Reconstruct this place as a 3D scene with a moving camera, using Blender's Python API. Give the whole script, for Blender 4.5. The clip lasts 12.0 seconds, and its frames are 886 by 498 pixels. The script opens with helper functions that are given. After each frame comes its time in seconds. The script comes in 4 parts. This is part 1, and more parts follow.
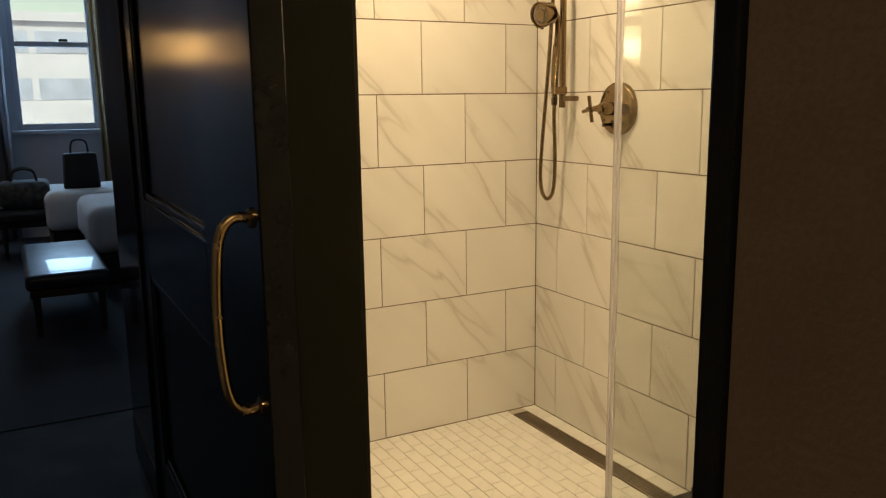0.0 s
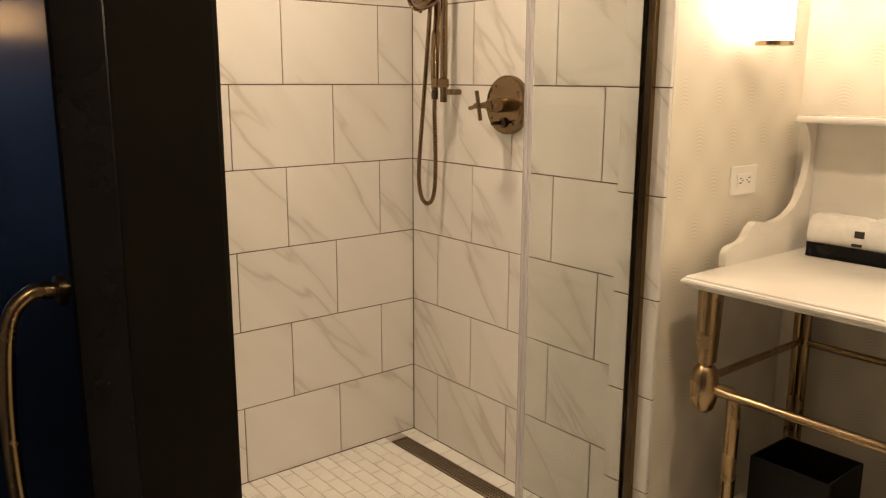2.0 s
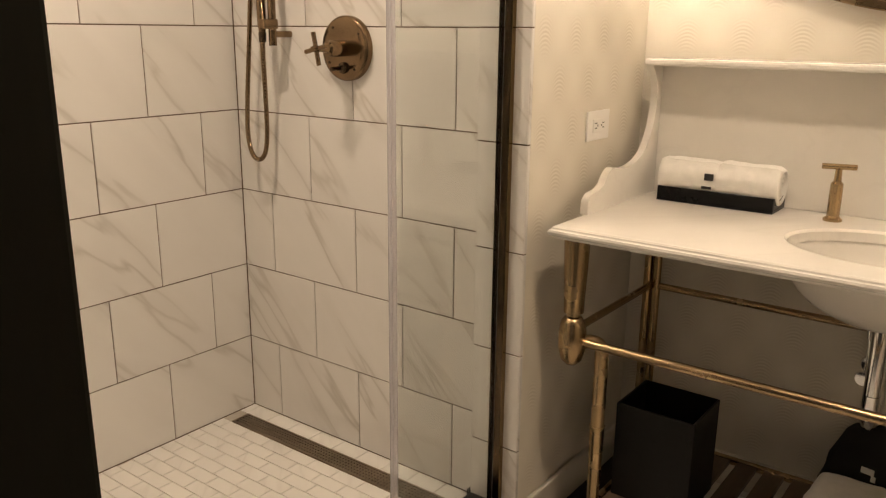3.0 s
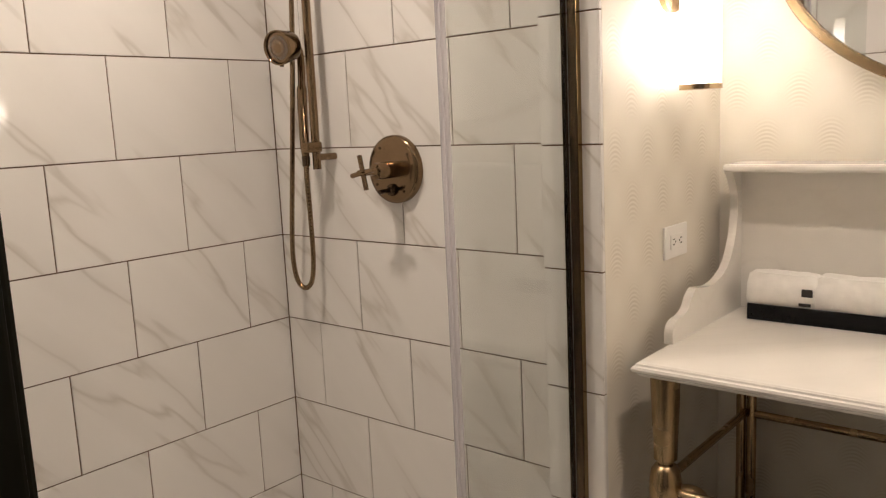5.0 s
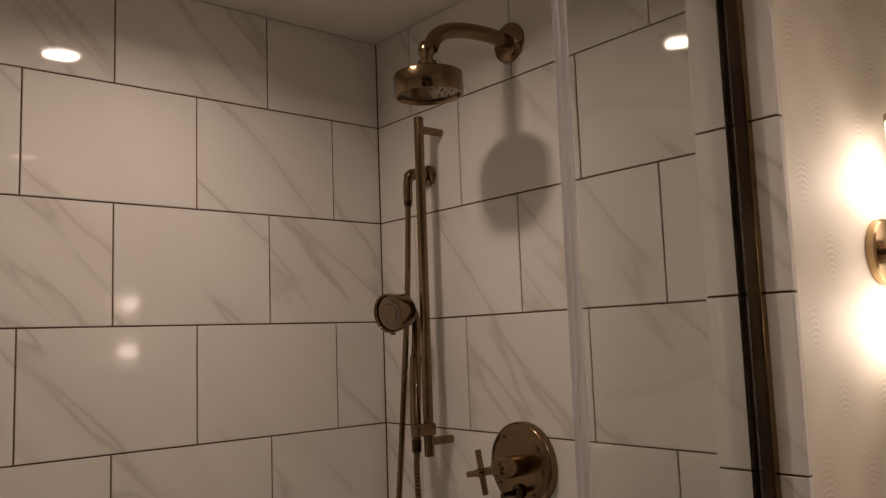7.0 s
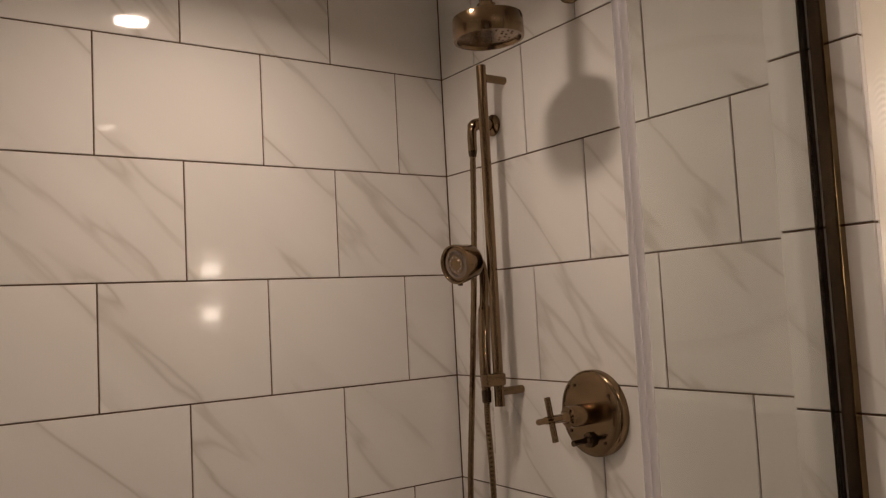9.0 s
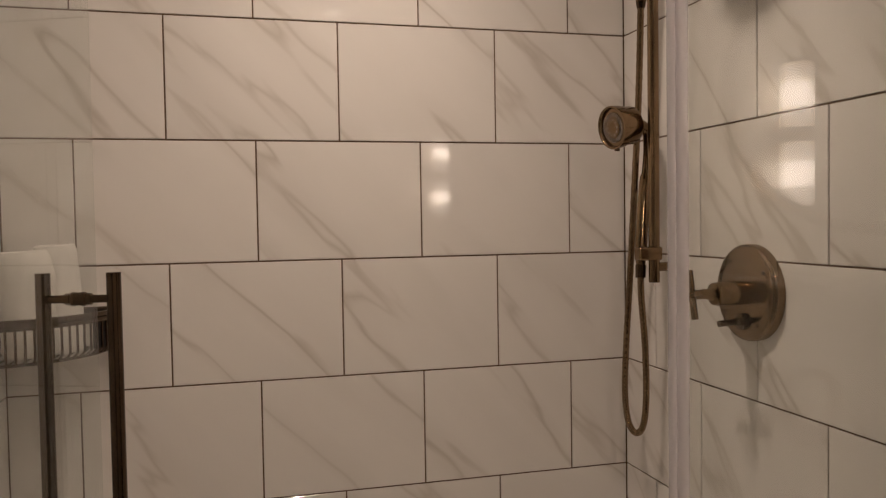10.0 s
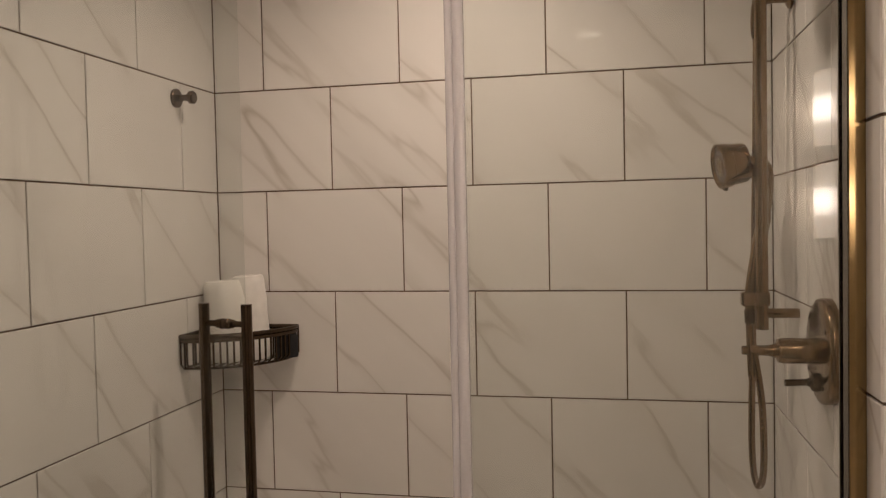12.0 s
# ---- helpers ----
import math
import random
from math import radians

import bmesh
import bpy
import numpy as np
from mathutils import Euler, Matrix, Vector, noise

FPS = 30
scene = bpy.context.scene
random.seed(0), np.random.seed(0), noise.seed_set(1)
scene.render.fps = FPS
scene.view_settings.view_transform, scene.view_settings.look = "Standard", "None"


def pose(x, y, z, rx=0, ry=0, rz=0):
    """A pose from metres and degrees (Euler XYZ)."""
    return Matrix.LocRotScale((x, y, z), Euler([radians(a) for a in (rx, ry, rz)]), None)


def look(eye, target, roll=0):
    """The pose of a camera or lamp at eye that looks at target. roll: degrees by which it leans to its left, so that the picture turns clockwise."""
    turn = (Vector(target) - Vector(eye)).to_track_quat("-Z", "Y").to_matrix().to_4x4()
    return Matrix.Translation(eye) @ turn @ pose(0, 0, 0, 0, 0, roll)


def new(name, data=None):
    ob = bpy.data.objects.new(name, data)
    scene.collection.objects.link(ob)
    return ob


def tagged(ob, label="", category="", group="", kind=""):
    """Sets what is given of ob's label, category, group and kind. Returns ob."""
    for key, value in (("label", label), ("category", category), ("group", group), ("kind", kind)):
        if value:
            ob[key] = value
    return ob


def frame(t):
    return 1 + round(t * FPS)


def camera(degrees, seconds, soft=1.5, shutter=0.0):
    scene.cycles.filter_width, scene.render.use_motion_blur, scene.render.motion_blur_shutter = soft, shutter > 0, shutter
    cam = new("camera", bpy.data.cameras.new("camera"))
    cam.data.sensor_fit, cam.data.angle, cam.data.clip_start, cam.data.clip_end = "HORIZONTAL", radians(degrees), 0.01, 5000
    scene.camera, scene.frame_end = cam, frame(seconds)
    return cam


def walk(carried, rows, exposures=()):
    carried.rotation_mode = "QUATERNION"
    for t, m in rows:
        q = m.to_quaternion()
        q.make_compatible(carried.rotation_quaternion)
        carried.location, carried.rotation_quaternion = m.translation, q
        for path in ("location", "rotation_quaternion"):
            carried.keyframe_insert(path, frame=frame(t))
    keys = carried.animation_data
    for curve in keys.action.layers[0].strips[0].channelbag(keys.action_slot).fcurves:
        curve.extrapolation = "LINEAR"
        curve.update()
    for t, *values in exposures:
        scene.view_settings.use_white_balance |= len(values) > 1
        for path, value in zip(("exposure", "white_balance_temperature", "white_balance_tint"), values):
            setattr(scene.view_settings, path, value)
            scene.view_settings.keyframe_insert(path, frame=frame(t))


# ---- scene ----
# ---- camera ----
cam = camera(57.6, 12.0, soft=1.25)
PATH = [
    (0, (-1.836, -2.644, 1.258), (-0.91, -0.909, 0.895), -0.8),
    (0.5, (-1.814, -2.653, 1.364), (-0.915, -0.906, 0.99), -1.5),
    (1, (-1.812, -2.655, 1.378), (-0.902, -0.914, 1.002), -1.4),
    (1.5, (-1.752, -2.509, 1.306), (-0.804, -0.791, 0.916), -1.0),
    (2, (-1.716, -2.291, 1.296), (-0.484, -0.769, 0.885), 0.2),
    (2.5, (-1.678, -2.127, 1.291), (-0.207, -0.831, 0.9), 1.4),
    (2.7, (-1.674, -2.094, 1.285), (-0.163, -0.862, 0.841), 1.1),
    (4.3, (-1.698, -2.069, 1.22), (-0.132, -1.011, 0.566), 0.4),
    (4.5, (-1.649, -2.033, 1.252), (-0.092, -0.899, 0.715), -0.7),
    (5, (-1.528, -1.93, 1.339), (-0.023, -0.651, 1.026), -2.7),
    (5.5, (-1.371, -1.81, 1.391), (0.06, -0.418, 1.274), -3.5),
    (6, (-1.312, -1.741, 1.441), (0.076, -0.302, 1.46), -3.3),
    (6.5, (-1.24, -1.699, 1.485), (0.088, -0.213, 1.653), -2.8),
    (8.5, (-1.216, -1.695, 1.489), (0.004, -0.129, 1.735), -2.7),
    (9, (-1.198, -1.697, 1.451), (-0.063, -0.057, 1.598), -3.0),
    (9.5, (-1.141, -1.732, 1.396), (-0.274, 0.07, 1.389), -2.8),
    (10, (-0.917, -1.755, 1.362), (-0.405, 0.177, 1.29), -0.9),
    (10.5, (-0.704, -1.72, 1.348), (-0.459, 0.262, 1.252), 1.4),
    (11, (-0.471, -1.86, 1.403), (-0.679, 0.126, 1.295), 0.8),
    (11.5, (-0.35, -1.94, 1.489), (-0.753, 0.015, 1.356), -0.9),
    (12, (-0.347, -1.921, 1.45), (-0.765, 0.034, 1.382), -1.2),
]
EXPOSURES = [
    (0.0, 0.55, 8900, 1),
    (0.5, 0.74, 8300, 5),
    (1.0, 0.75, 7900, 6),
    (1.5, 0.64, 7500, 7),
    (2.0, 0.42, 7250, 10),
    (2.5, 0.28, 7050, 11),
    (4.3, 0.80, 5800, 11),
    (4.5, 0.70, 5800, 11),
    (5.0, 0.22, 5900, 12),
    (5.5, -0.75, 6220, 18),
    (6.0, -1.22, 6430, 20),
    (6.5, -1.20, 6430, 20),
    (8.5, -0.63, 6250, 16),
    (9.0, -0.64, 6250, 18),
    (9.5, -0.73, 6300, 18),
    (10.0, -0.56, 6300, 18),
    (10.5, -0.43, 6300, 18),
    (11.0, -0.47, 6300, 18),
    (12.0, -0.48, 6250, 16),
]
walk(cam, [(t, look(e, g, r)) for t, e, g, r in PATH], EXPOSURES)

# ---- plan (metres; shower floor at z = 0, right back corner of the shower at the origin) ----
ROW, COL = 0.256, 0.3575        # tile courses
XL = -1.351                     # wall at the shower's left
XP = -0.118                     # face of the tiled pier that carries the glass
Y_IN, Y_OUT = -1.010, -1.147     # the pier
Y_CURB = -1.18
YG = -1.081                     # line of the glass
FZ = 0.005                      # bathroom and hall floor
TOP = 2.278                     # ceiling
XM = 0.494                      # mirror wall
YB = -2.55                      # far end of the bathroom
XH = -1.453                     # hall face beside the sliding door
HL = -2.75                      # hall's other side

# ---- world and light ----
world = bpy.data.worlds.new("sky")
scene.world = world
world.use_nodes = True
wn = world.node_tree.nodes
sky = wn.new("ShaderNodeTexSky")
sky.sky_type, sky.sun_disc, sky.sun_elevation, sky.sun_rotation = "NISHITA", False, radians(28), radians(130)
world.node_tree.links.new(sky.outputs[0], wn["Background"].inputs[0])
wn["Background"].inputs[1].default_value = 0.12

sun = bpy.data.lights.new("sun", "SUN")
sun.energy, sun.angle, sun.color = 2.0, radians(0.5), (0.95, 0.97, 1.0)
new("sun", sun).matrix_world = look((-20, -30, 40), (0, 30, 0))
DOWNLIGHT_SHOWER, DOWNLIGHT_BATH, SCONCE = 7.2, 6.0, 9.0


def lamp_disc(name, x, y, z, watts, size, colour, spread=150):
    d = bpy.data.lights.new(name, "AREA")
    d.shape, d.size, d.energy, d.color, d.spread = "DISK", size, watts, colour, radians(spread)
    ob = new(name, d)
    ob.matrix_world = pose(x, y, z)
    return ob


WARM = (1.0, 0.80, 0.60)
lamp_disc("shower_downlight_beam", -0.655, -0.51, TOP - 0.012, DOWNLIGHT_SHOWER, 0.085, WARM, 156)
# unseen fill lamp without a fitting, added to brighten the brown hall wall
lamp_disc("hall_fill_lamp", -2.15, -3.1, 2.585, 7.0, 0.085, WARM)
lamp_disc("bath_downlight_beam", -0.45, -1.80, TOP - 0.012, DOWNLIGHT_BATH, 0.085, WARM)
d = bpy.data.lights.new("window_daylight", "AREA")
d.shape, d.size, d.size_y, d.energy, d.color = "RECTANGLE", 0.75, 1.6, 26.0, (0.26, 0.50, 1.0)
daylight = new("window_daylight", d)
daylight.matrix_world = pose(-1.42, 6.05, 1.7, -90, 0, 0)

# ---- materials ----


def nodes_of(name):
    m = bpy.data.materials.new(name)
    m.use_nodes = True
    nt = m.node_tree
    return m, nt, nt.nodes["Principled BSDF"]


def node(nt, kind, **values):
    n = nt.nodes.new(kind)
    for key, value in values.items():
        n.inputs[key.replace("_", " ")].default_value = value
    return n


def ramp(nt, source, stops):
    r = nt.nodes.new("ShaderNodeValToRGB")
    while len(r.color_ramp.elements) < len(stops):
        r.color_ramp.elements.new(0.5)
    for e, (p, c) in zip(r.color_ramp.elements, stops):
        e.position, e.color = p, (*c, 1)
    nt.links.new(source, r.inputs[0])
    return r


def plain(name, colour, rough=0.5, metal=0.0, vary=0.12, scale=9.0, bump=0.08, grain=160.0, coat=0.0, stretch=(1, 1, 1), sheen=0.0):
    """A surface with tone variation at two scales and a fine relief."""
    m, nt, b = nodes_of(name)
    tc = nt.nodes.new("ShaderNodeTexCoord")
    mp = nt.nodes.new("ShaderNodeMapping")
    mp.inputs["Scale"].default_value = stretch
    nt.links.new(tc.outputs["Object"], mp.inputs[0])
    big = node(nt, "ShaderNodeTexNoise", Scale=scale, Detail=5.0)
    fine = node(nt, "ShaderNodeTexNoise", Scale=grain, Detail=3.0)
    for n in (big, fine):
        nt.links.new(mp.outputs[0], n.inputs["Vector"])
    add = nt.nodes.new("ShaderNodeMath")
    add.operation = "MULTIPLY_ADD"
    add.inputs[1].default_value = 0.4
    nt.links.new(fine.outputs[0], add.inputs[0])
    nt.links.new(big.outputs[0], add.inputs[2])
    lo = tuple(c * (1 - vary) for c in colour)
    hi = tuple(min(1, c * (1 + vary)) for c in colour)
    r = ramp(nt, add.outputs[0], [(0.45, lo), (0.95, hi)])
    nt.links.new(r.outputs[0], b.inputs["Base Color"])
    rr = nt.nodes.new("ShaderNodeMapRange")
    rr.inputs["To Min"].default_value, rr.inputs["To Max"].default_value = rough * 0.8, min(1, rough * 1.25)
    nt.links.new(big.outputs[0], rr.inputs[0])
    nt.links.new(rr.outputs[0], b.inputs["Roughness"])
    b.inputs["Metallic"].default_value = metal
    b.inputs["Coat Weight"].default_value = coat
    b.inputs["Sheen Weight"].default_value = sheen
    if bump:
        bp = nt.nodes.new("ShaderNodeBump")
        bp.inputs["Strength"].default_value, bp.inputs["Distance"].default_value = bump, 0.002
        nt.links.new(fine.outputs[0], bp.inputs["Height"])
        nt.links.new(bp.outputs[0], b.inputs["Normal"])
    return m


def marble(name, base, vein, rough, strength=1.0, scale=1.0, angle=-47):
    """Polished pale stone with slanting grey veins; every tile has its own piece of the pattern."""
    m, nt, b = nodes_of(name)
    tc = nt.nodes.new("ShaderNodeTexCoord")
    oi = nt.nodes.new("ShaderNodeObjectInfo")
    off = nt.nodes.new("ShaderNodeVectorMath")
    off.operation = "SCALE"
    off.inputs[0].default_value = (37.0, 91.0, 53.0)
    nt.links.new(oi.outputs["Random"], off.inputs["Scale"])
    rot = nt.nodes.new("ShaderNodeMapping")
    rot.inputs["Rotation"].default_value = (0, 0, radians(-angle))
    nt.links.new(tc.outputs["Object"], rot.inputs[0])
    st = nt.nodes.new("ShaderNodeMapping")
    st.inputs["Scale"].default_value = (0.17 * scale, 1.0 * scale, 1.0 * scale)
    nt.links.new(rot.outputs[0], st.inputs[0])
    pos = nt.nodes.new("ShaderNodeVectorMath")
    nt.links.new(st.outputs[0], pos.inputs[0])
    nt.links.new(off.outputs[0], pos.inputs[1])

    def ridge(freq, detail, width, distortion):
        n = node(nt, "ShaderNodeTexNoise", Scale=freq, Detail=detail, Distortion=distortion)
        nt.links.new(pos.outputs[0], n.inputs["Vector"])
        s = nt.nodes.new("ShaderNodeMath")
        s.operation = "SUBTRACT"
        s.inputs[1].default_value = 0.5
        a = nt.nodes.new("ShaderNodeMath")
        a.operation = "ABSOLUTE"
        nt.links.new(n.outputs[0], s.inputs[0])
        nt.links.new(s.outputs[0], a.inputs[0])
        return ramp(nt, a.outputs[0], [(0.0, (1, 1, 1)), (width, (0, 0, 0))])

    thin, broad = ridge(3.6, 4.5, 0.0135, 0.10), ridge(3.6, 2.0, 0.055, 0.10)
    mask = node(nt, "ShaderNodeTexNoise", Scale=3.6, Detail=2.0)
    nt.links.new(pos.outputs[0], mask.inputs["Vector"])
    mk = ramp(nt, mask.outputs[0], [(0.40, (0, 0, 0)), (0.62, (1, 1, 1))])
    mul = nt.nodes.new("ShaderNodeMath")
    mul.operation = "MULTIPLY"
    nt.links.new(thin.outputs[0], mul.inputs[0])
    nt.links.new(mk.outputs[0], mul.inputs[1])
    sc = nt.nodes.new("ShaderNodeMath")
    sc.operation = "MULTIPLY_ADD"
    sc.inputs[1].default_value = 0.17
    nt.links.new(broad.outputs[0], sc.inputs[0])
    nt.links.new(mul.outputs[0], sc.inputs[2])
    fac = nt.nodes.new("ShaderNodeMath")
    fac.operation = "MULTIPLY"
    fac.use_clamp = True
    fac.inputs[1].default_value = 0.62 * strength
    nt.links.new(sc.outputs[0], fac.inputs[0])
    cloud = node(nt, "ShaderNodeTexNoise", Scale=7.0, Detail=4.0)
    nt.links.new(pos.outputs[0], cloud.inputs["Vector"])
    body = ramp(nt, cloud.outputs[0], [(0.3, tuple(c * 0.95 for c in base)), (0.7, base)])
    mix = nt.nodes.new("ShaderNodeMix")
    mix.data_type = "RGBA"
    mix.inputs[7].default_value = (*vein, 1)
    nt.links.new(fac.outputs[0], mix.inputs[0])
    nt.links.new(body.outputs[0], mix.inputs[6])
    nt.links.new(mix.outputs[2], b.inputs["Base Color"])
    b.inputs["Roughness"].default_value = rough
    b.inputs["IOR"].default_value = 1.5
    wav = node(nt, "ShaderNodeTexNoise", Scale=14.0, Detail=1.0)
    nt.links.new(pos.outputs[0], wav.inputs["Vector"])
    bp = nt.nodes.new("ShaderNodeBump")
    bp.inputs["Strength"].default_value, bp.inputs["Distance"].default_value = 0.02, 0.004
    nt.links.new(wav.outputs[0], bp.inputs["Height"])
    nt.links.new(bp.outputs[0], b.inputs["Normal"])
    return m


def wallpaper(name):
    """Cream paper with stacked fine arcs that thicken and thin in tall lozenges."""
    m, nt, b = nodes_of(name)
    tc = nt.nodes.new("ShaderNodeTexCoord")
    sp = nt.nodes.new("ShaderNodeSeparateXYZ")
    nt.links.new(tc.outputs["Object"], sp.inputs[0])

    def calc(op, a, c):
        n = nt.nodes.new("ShaderNodeMath")
        n.operation = op
        for i, v in enumerate((a, c)):
            if isinstance(v, (int, float)):
                n.inputs[i].default_value = v
            elif v is not None:
                nt.links.new(v, n.inputs[i])
        return n.outputs[0]

    u = calc("ADD", sp.outputs[0], sp.outputs[1])
    v = sp.outputs[2]
    wave = calc("SINE", calc("MULTIPLY", u, math.pi / 0.073), None)
    arch = calc("ABSOLUTE", wave, None)
    lines = calc("SINE", calc("MULTIPLY", calc("ADD", v, calc("MULTIPLY", arch, -0.020)), 2 * math.pi / 0.0095), None)
    loz = calc("MULTIPLY", wave, calc("SINE", calc("MULTIPLY", v, math.pi / 0.11), None))
    ink = calc("MULTIPLY", calc("MAXIMUM", calc("SUBTRACT", loz, 0.12), 0.0), 0.20)
    amount = calc("ADD", calc("MULTIPLY", lines, ink), calc("MULTIPLY", loz, -0.085))
    r = ramp(nt, calc("ADD", amount, 0.5), [(0.2, (0.60, 0.545, 0.455)), (0.8, (0.84, 0.80, 0.715))])
    nt.links.new(r.outputs[0], b.inputs["Base Color"])
    b.inputs["Roughness"].default_value = 0.55
    bp = nt.nodes.new("ShaderNodeBump")
    bp.inputs["Strength"].default_value, bp.inputs["Distance"].default_value = 0.5, 0.0006
    nt.links.new(amount, bp.inputs["Height"])
    nt.links.new(bp.outputs[0], b.inputs["Normal"])
    return m


def clear_glass(name, tint, gloss_rough=0.0):
    m, nt, b = nodes_of(name)
    nt.nodes.remove(b)
    t = nt.nodes.new("ShaderNodeBsdfTransparent")
    t.inputs[0].default_value = (*tint, 1)
    g = nt.nodes.new("ShaderNodeBsdfGlossy")
    g.inputs["Roughness"].default_value = gloss_rough
    lw = nt.nodes.new("ShaderNodeLayerWeight")
    lw.inputs[0].default_value = 0.5
    pw = nt.nodes.new("ShaderNodeMath")
    pw.operation = "POWER"
    pw.inputs[1].default_value = 5.0
    nt.links.new(lw.outputs["Facing"], pw.inputs[0])
    fr = nt.nodes.new("ShaderNodeMath")
    fr.operation = "MULTIPLY_ADD"
    fr.inputs[1].default_value, fr.inputs[2].default_value = 0.96, 0.042
    nt.links.new(pw.outputs[0], fr.inputs[0])
    mx = nt.nodes.new("ShaderNodeMixShader")
    nt.links.new(fr.outputs[0], mx.inputs[0])
    nt.links.new(t.outputs[0], mx.inputs[1])
    nt.links.new(g.outputs[0], mx.inputs[2])
    nt.links.new(mx.outputs[0], nt.nodes["Material Output"].inputs[0])
    return m


def milky(name):
    m, nt, b = nodes_of(name)
    b.inputs["Base Color"].default_value = (0.80, 0.78, 0.80, 1)
    b.inputs["Roughness"].default_value = 0.07
    t = nt.nodes.new("ShaderNodeBsdfTransparent")
    t.inputs[0].default_value = (0.85, 0.84, 0.86, 1)
    mx = nt.nodes.new("ShaderNodeMixShader")
    mx.inputs[0].default_value = 0.42
    nt.links.new(t.outputs[0], mx.inputs[1])
    nt.links.new(b.outputs[0], mx.inputs[2])
    nt.links.new(mx.outputs[0], nt.nodes["Material Output"].inputs[0])
    return m


def opal(name, colour, strength):
    """Opal glass lit by a bulb half way along each tube."""
    m, nt, b = nodes_of(name)
    tc = nt.nodes.new("ShaderNodeTexCoord")
    sp = nt.nodes.new("ShaderNodeSeparateXYZ")
    nt.links.new(tc.outputs["Object"], sp.inputs[0])
    ab = nt.nodes.new("ShaderNodeMath")
    ab.operation = "ABSOLUTE"
    nt.links.new(sp.outputs[2], ab.inputs[0])
    r = ramp(nt, ab.outputs[0], [(0.03, (0.45,) * 3), (0.075, (0.7,) * 3), (0.10, (3.2,) * 3), (0.135, (3.2,) * 3), (0.16, (0.7,) * 3), (0.215, (0.45,) * 3)])
    mul = nt.nodes.new("ShaderNodeMath")
    mul.operation = "MULTIPLY"
    mul.inputs[1].default_value = strength
    nt.links.new(r.outputs[0], mul.inputs[0])
    nt.links.new(mul.outputs[0], b.inputs["Emission Strength"])
    b.inputs["Emission Color"].default_value = (*colour, 1)
    b.inputs["Roughness"].default_value = 0.2
    return m


def glow(name, colour, strength):
    m, nt, b = nodes_of(name)
    b.inputs["Base Color"].default_value = (0.8, 0.8, 0.8, 1)
    b.inputs["Roughness"].default_value = 0.3
    b.inputs["Emission Color"].default_value = (*colour, 1)
    b.inputs["Emission Strength"].default_value = strength
    return m


TILE = marble("marble_tile", (0.80, 0.775, 0.745), (0.36, 0.31, 0.25), 0.04, 1.0)
MOSAIC = marble("mosaic_stone", (0.80, 0.78, 0.74), (0.50, 0.47, 0.43), 0.3, 0.6)
COUNTER = marble("counter_stone", (0.83, 0.80, 0.75), (0.62, 0.58, 0.53), 0.15, 0.35, 1.2)
GROUT = plain("grout", (0.135, 0.083, 0.050), 0.9, vary=0.2, bump=0.3)
PALE_GROUT = plain("pale_grout", (0.50, 0.455, 0.395), 0.9, vary=0.15, bump=0.3)
BRONZE = plain("brushed_bronze", (0.235, 0.163, 0.097), 0.15, 1.0, vary=0.10, scale=14, bump=0.06, grain=420, stretch=(1, 1, 0.12))
BRASS = plain("aged_brass", (0.40, 0.29, 0.165), 0.26, 1.0, vary=0.10, scale=14, bump=0.05, grain=420)
DARK_BRONZE = plain("dark_bronze", (0.095, 0.068, 0.045), 0.17, 1.0, vary=0.15, scale=20, bump=0.05, grain=400)
CHROME = plain("chrome", (0.75, 0.75, 0.76), 0.12, 1.0, vary=0.04, bump=0.0)
STEEL = plain("drain_steel", (0.33, 0.27, 0.21), 0.42, 1.0, vary=0.2, bump=0.15)
CURB = plain("black_stone", (0.022, 0.020, 0.019), 0.16, vary=0.5, scale=16, bump=0.02)
PAPER = wallpaper("patterned_wallpaper")
CEIL = plain("ceiling_paint", (0.80, 0.77, 0.72), 0.85, vary=0.03, bump=0.1)
TRIM = plain("cream_trim_paint", (0.74, 0.69, 0.61), 0.4, vary=0.04, bump=0.03)
BLACK = plain("black_lacquer", (0.0045, 0.0045, 0.0050), 0.16, vary=0.3, scale=5, bump=0.03, grain=60)
JAMB = plain("dark_painted_wood", (0.0075, 0.0066, 0.0032), 0.6, vary=0.25, scale=6, bump=0.06, stretch=(1, 1, 0.1))
BROWN = plain("brown_wall_covering", (0.100, 0.067, 0.047), 0.8, vary=0.22, scale=7, bump=0.3, grain=240)
HALLFLOOR = plain("dark_hall_stone", (0.010, 0.010, 0.012), 0.8, vary=0.2, scale=5)
CARPET = plain("dark_blue_carpet", (0.020, 0.024, 0.034), 0.95, vary=0.5, scale=3.5, bump=0.6, grain=300)
GREYWALL = plain("grey_bedroom_paint", (0.42, 0.42, 0.46), 0.8, vary=0.05, bump=0.08)
LINEN = plain("white_linen", (0.78, 0.77, 0.76), 0.85, vary=0.05, scale=20, bump=0.3, grain=300, sheen=0.3)
TERRY = plain("white_terry", (0.84, 0.82, 0.78), 0.95, vary=0.06, scale=40, bump=0.4, grain=800, sheen=0.4)
DARKWOOD = plain("dark_wood", (0.035, 0.022, 0.015), 0.4, vary=0.35, scale=8, bump=0.1, stretch=(1, 1, 0.15))
SLAT = plain("brown_shelf_wood", (0.13, 0.085, 0.055), 0.45, vary=0.3, scale=9, bump=0.12, stretch=(0.15, 1, 1))
LEATHER = plain("black_leather", (0.009, 0.0085, 0.008), 0.42, vary=0.3, scale=12, bump=0.25, grain=220)
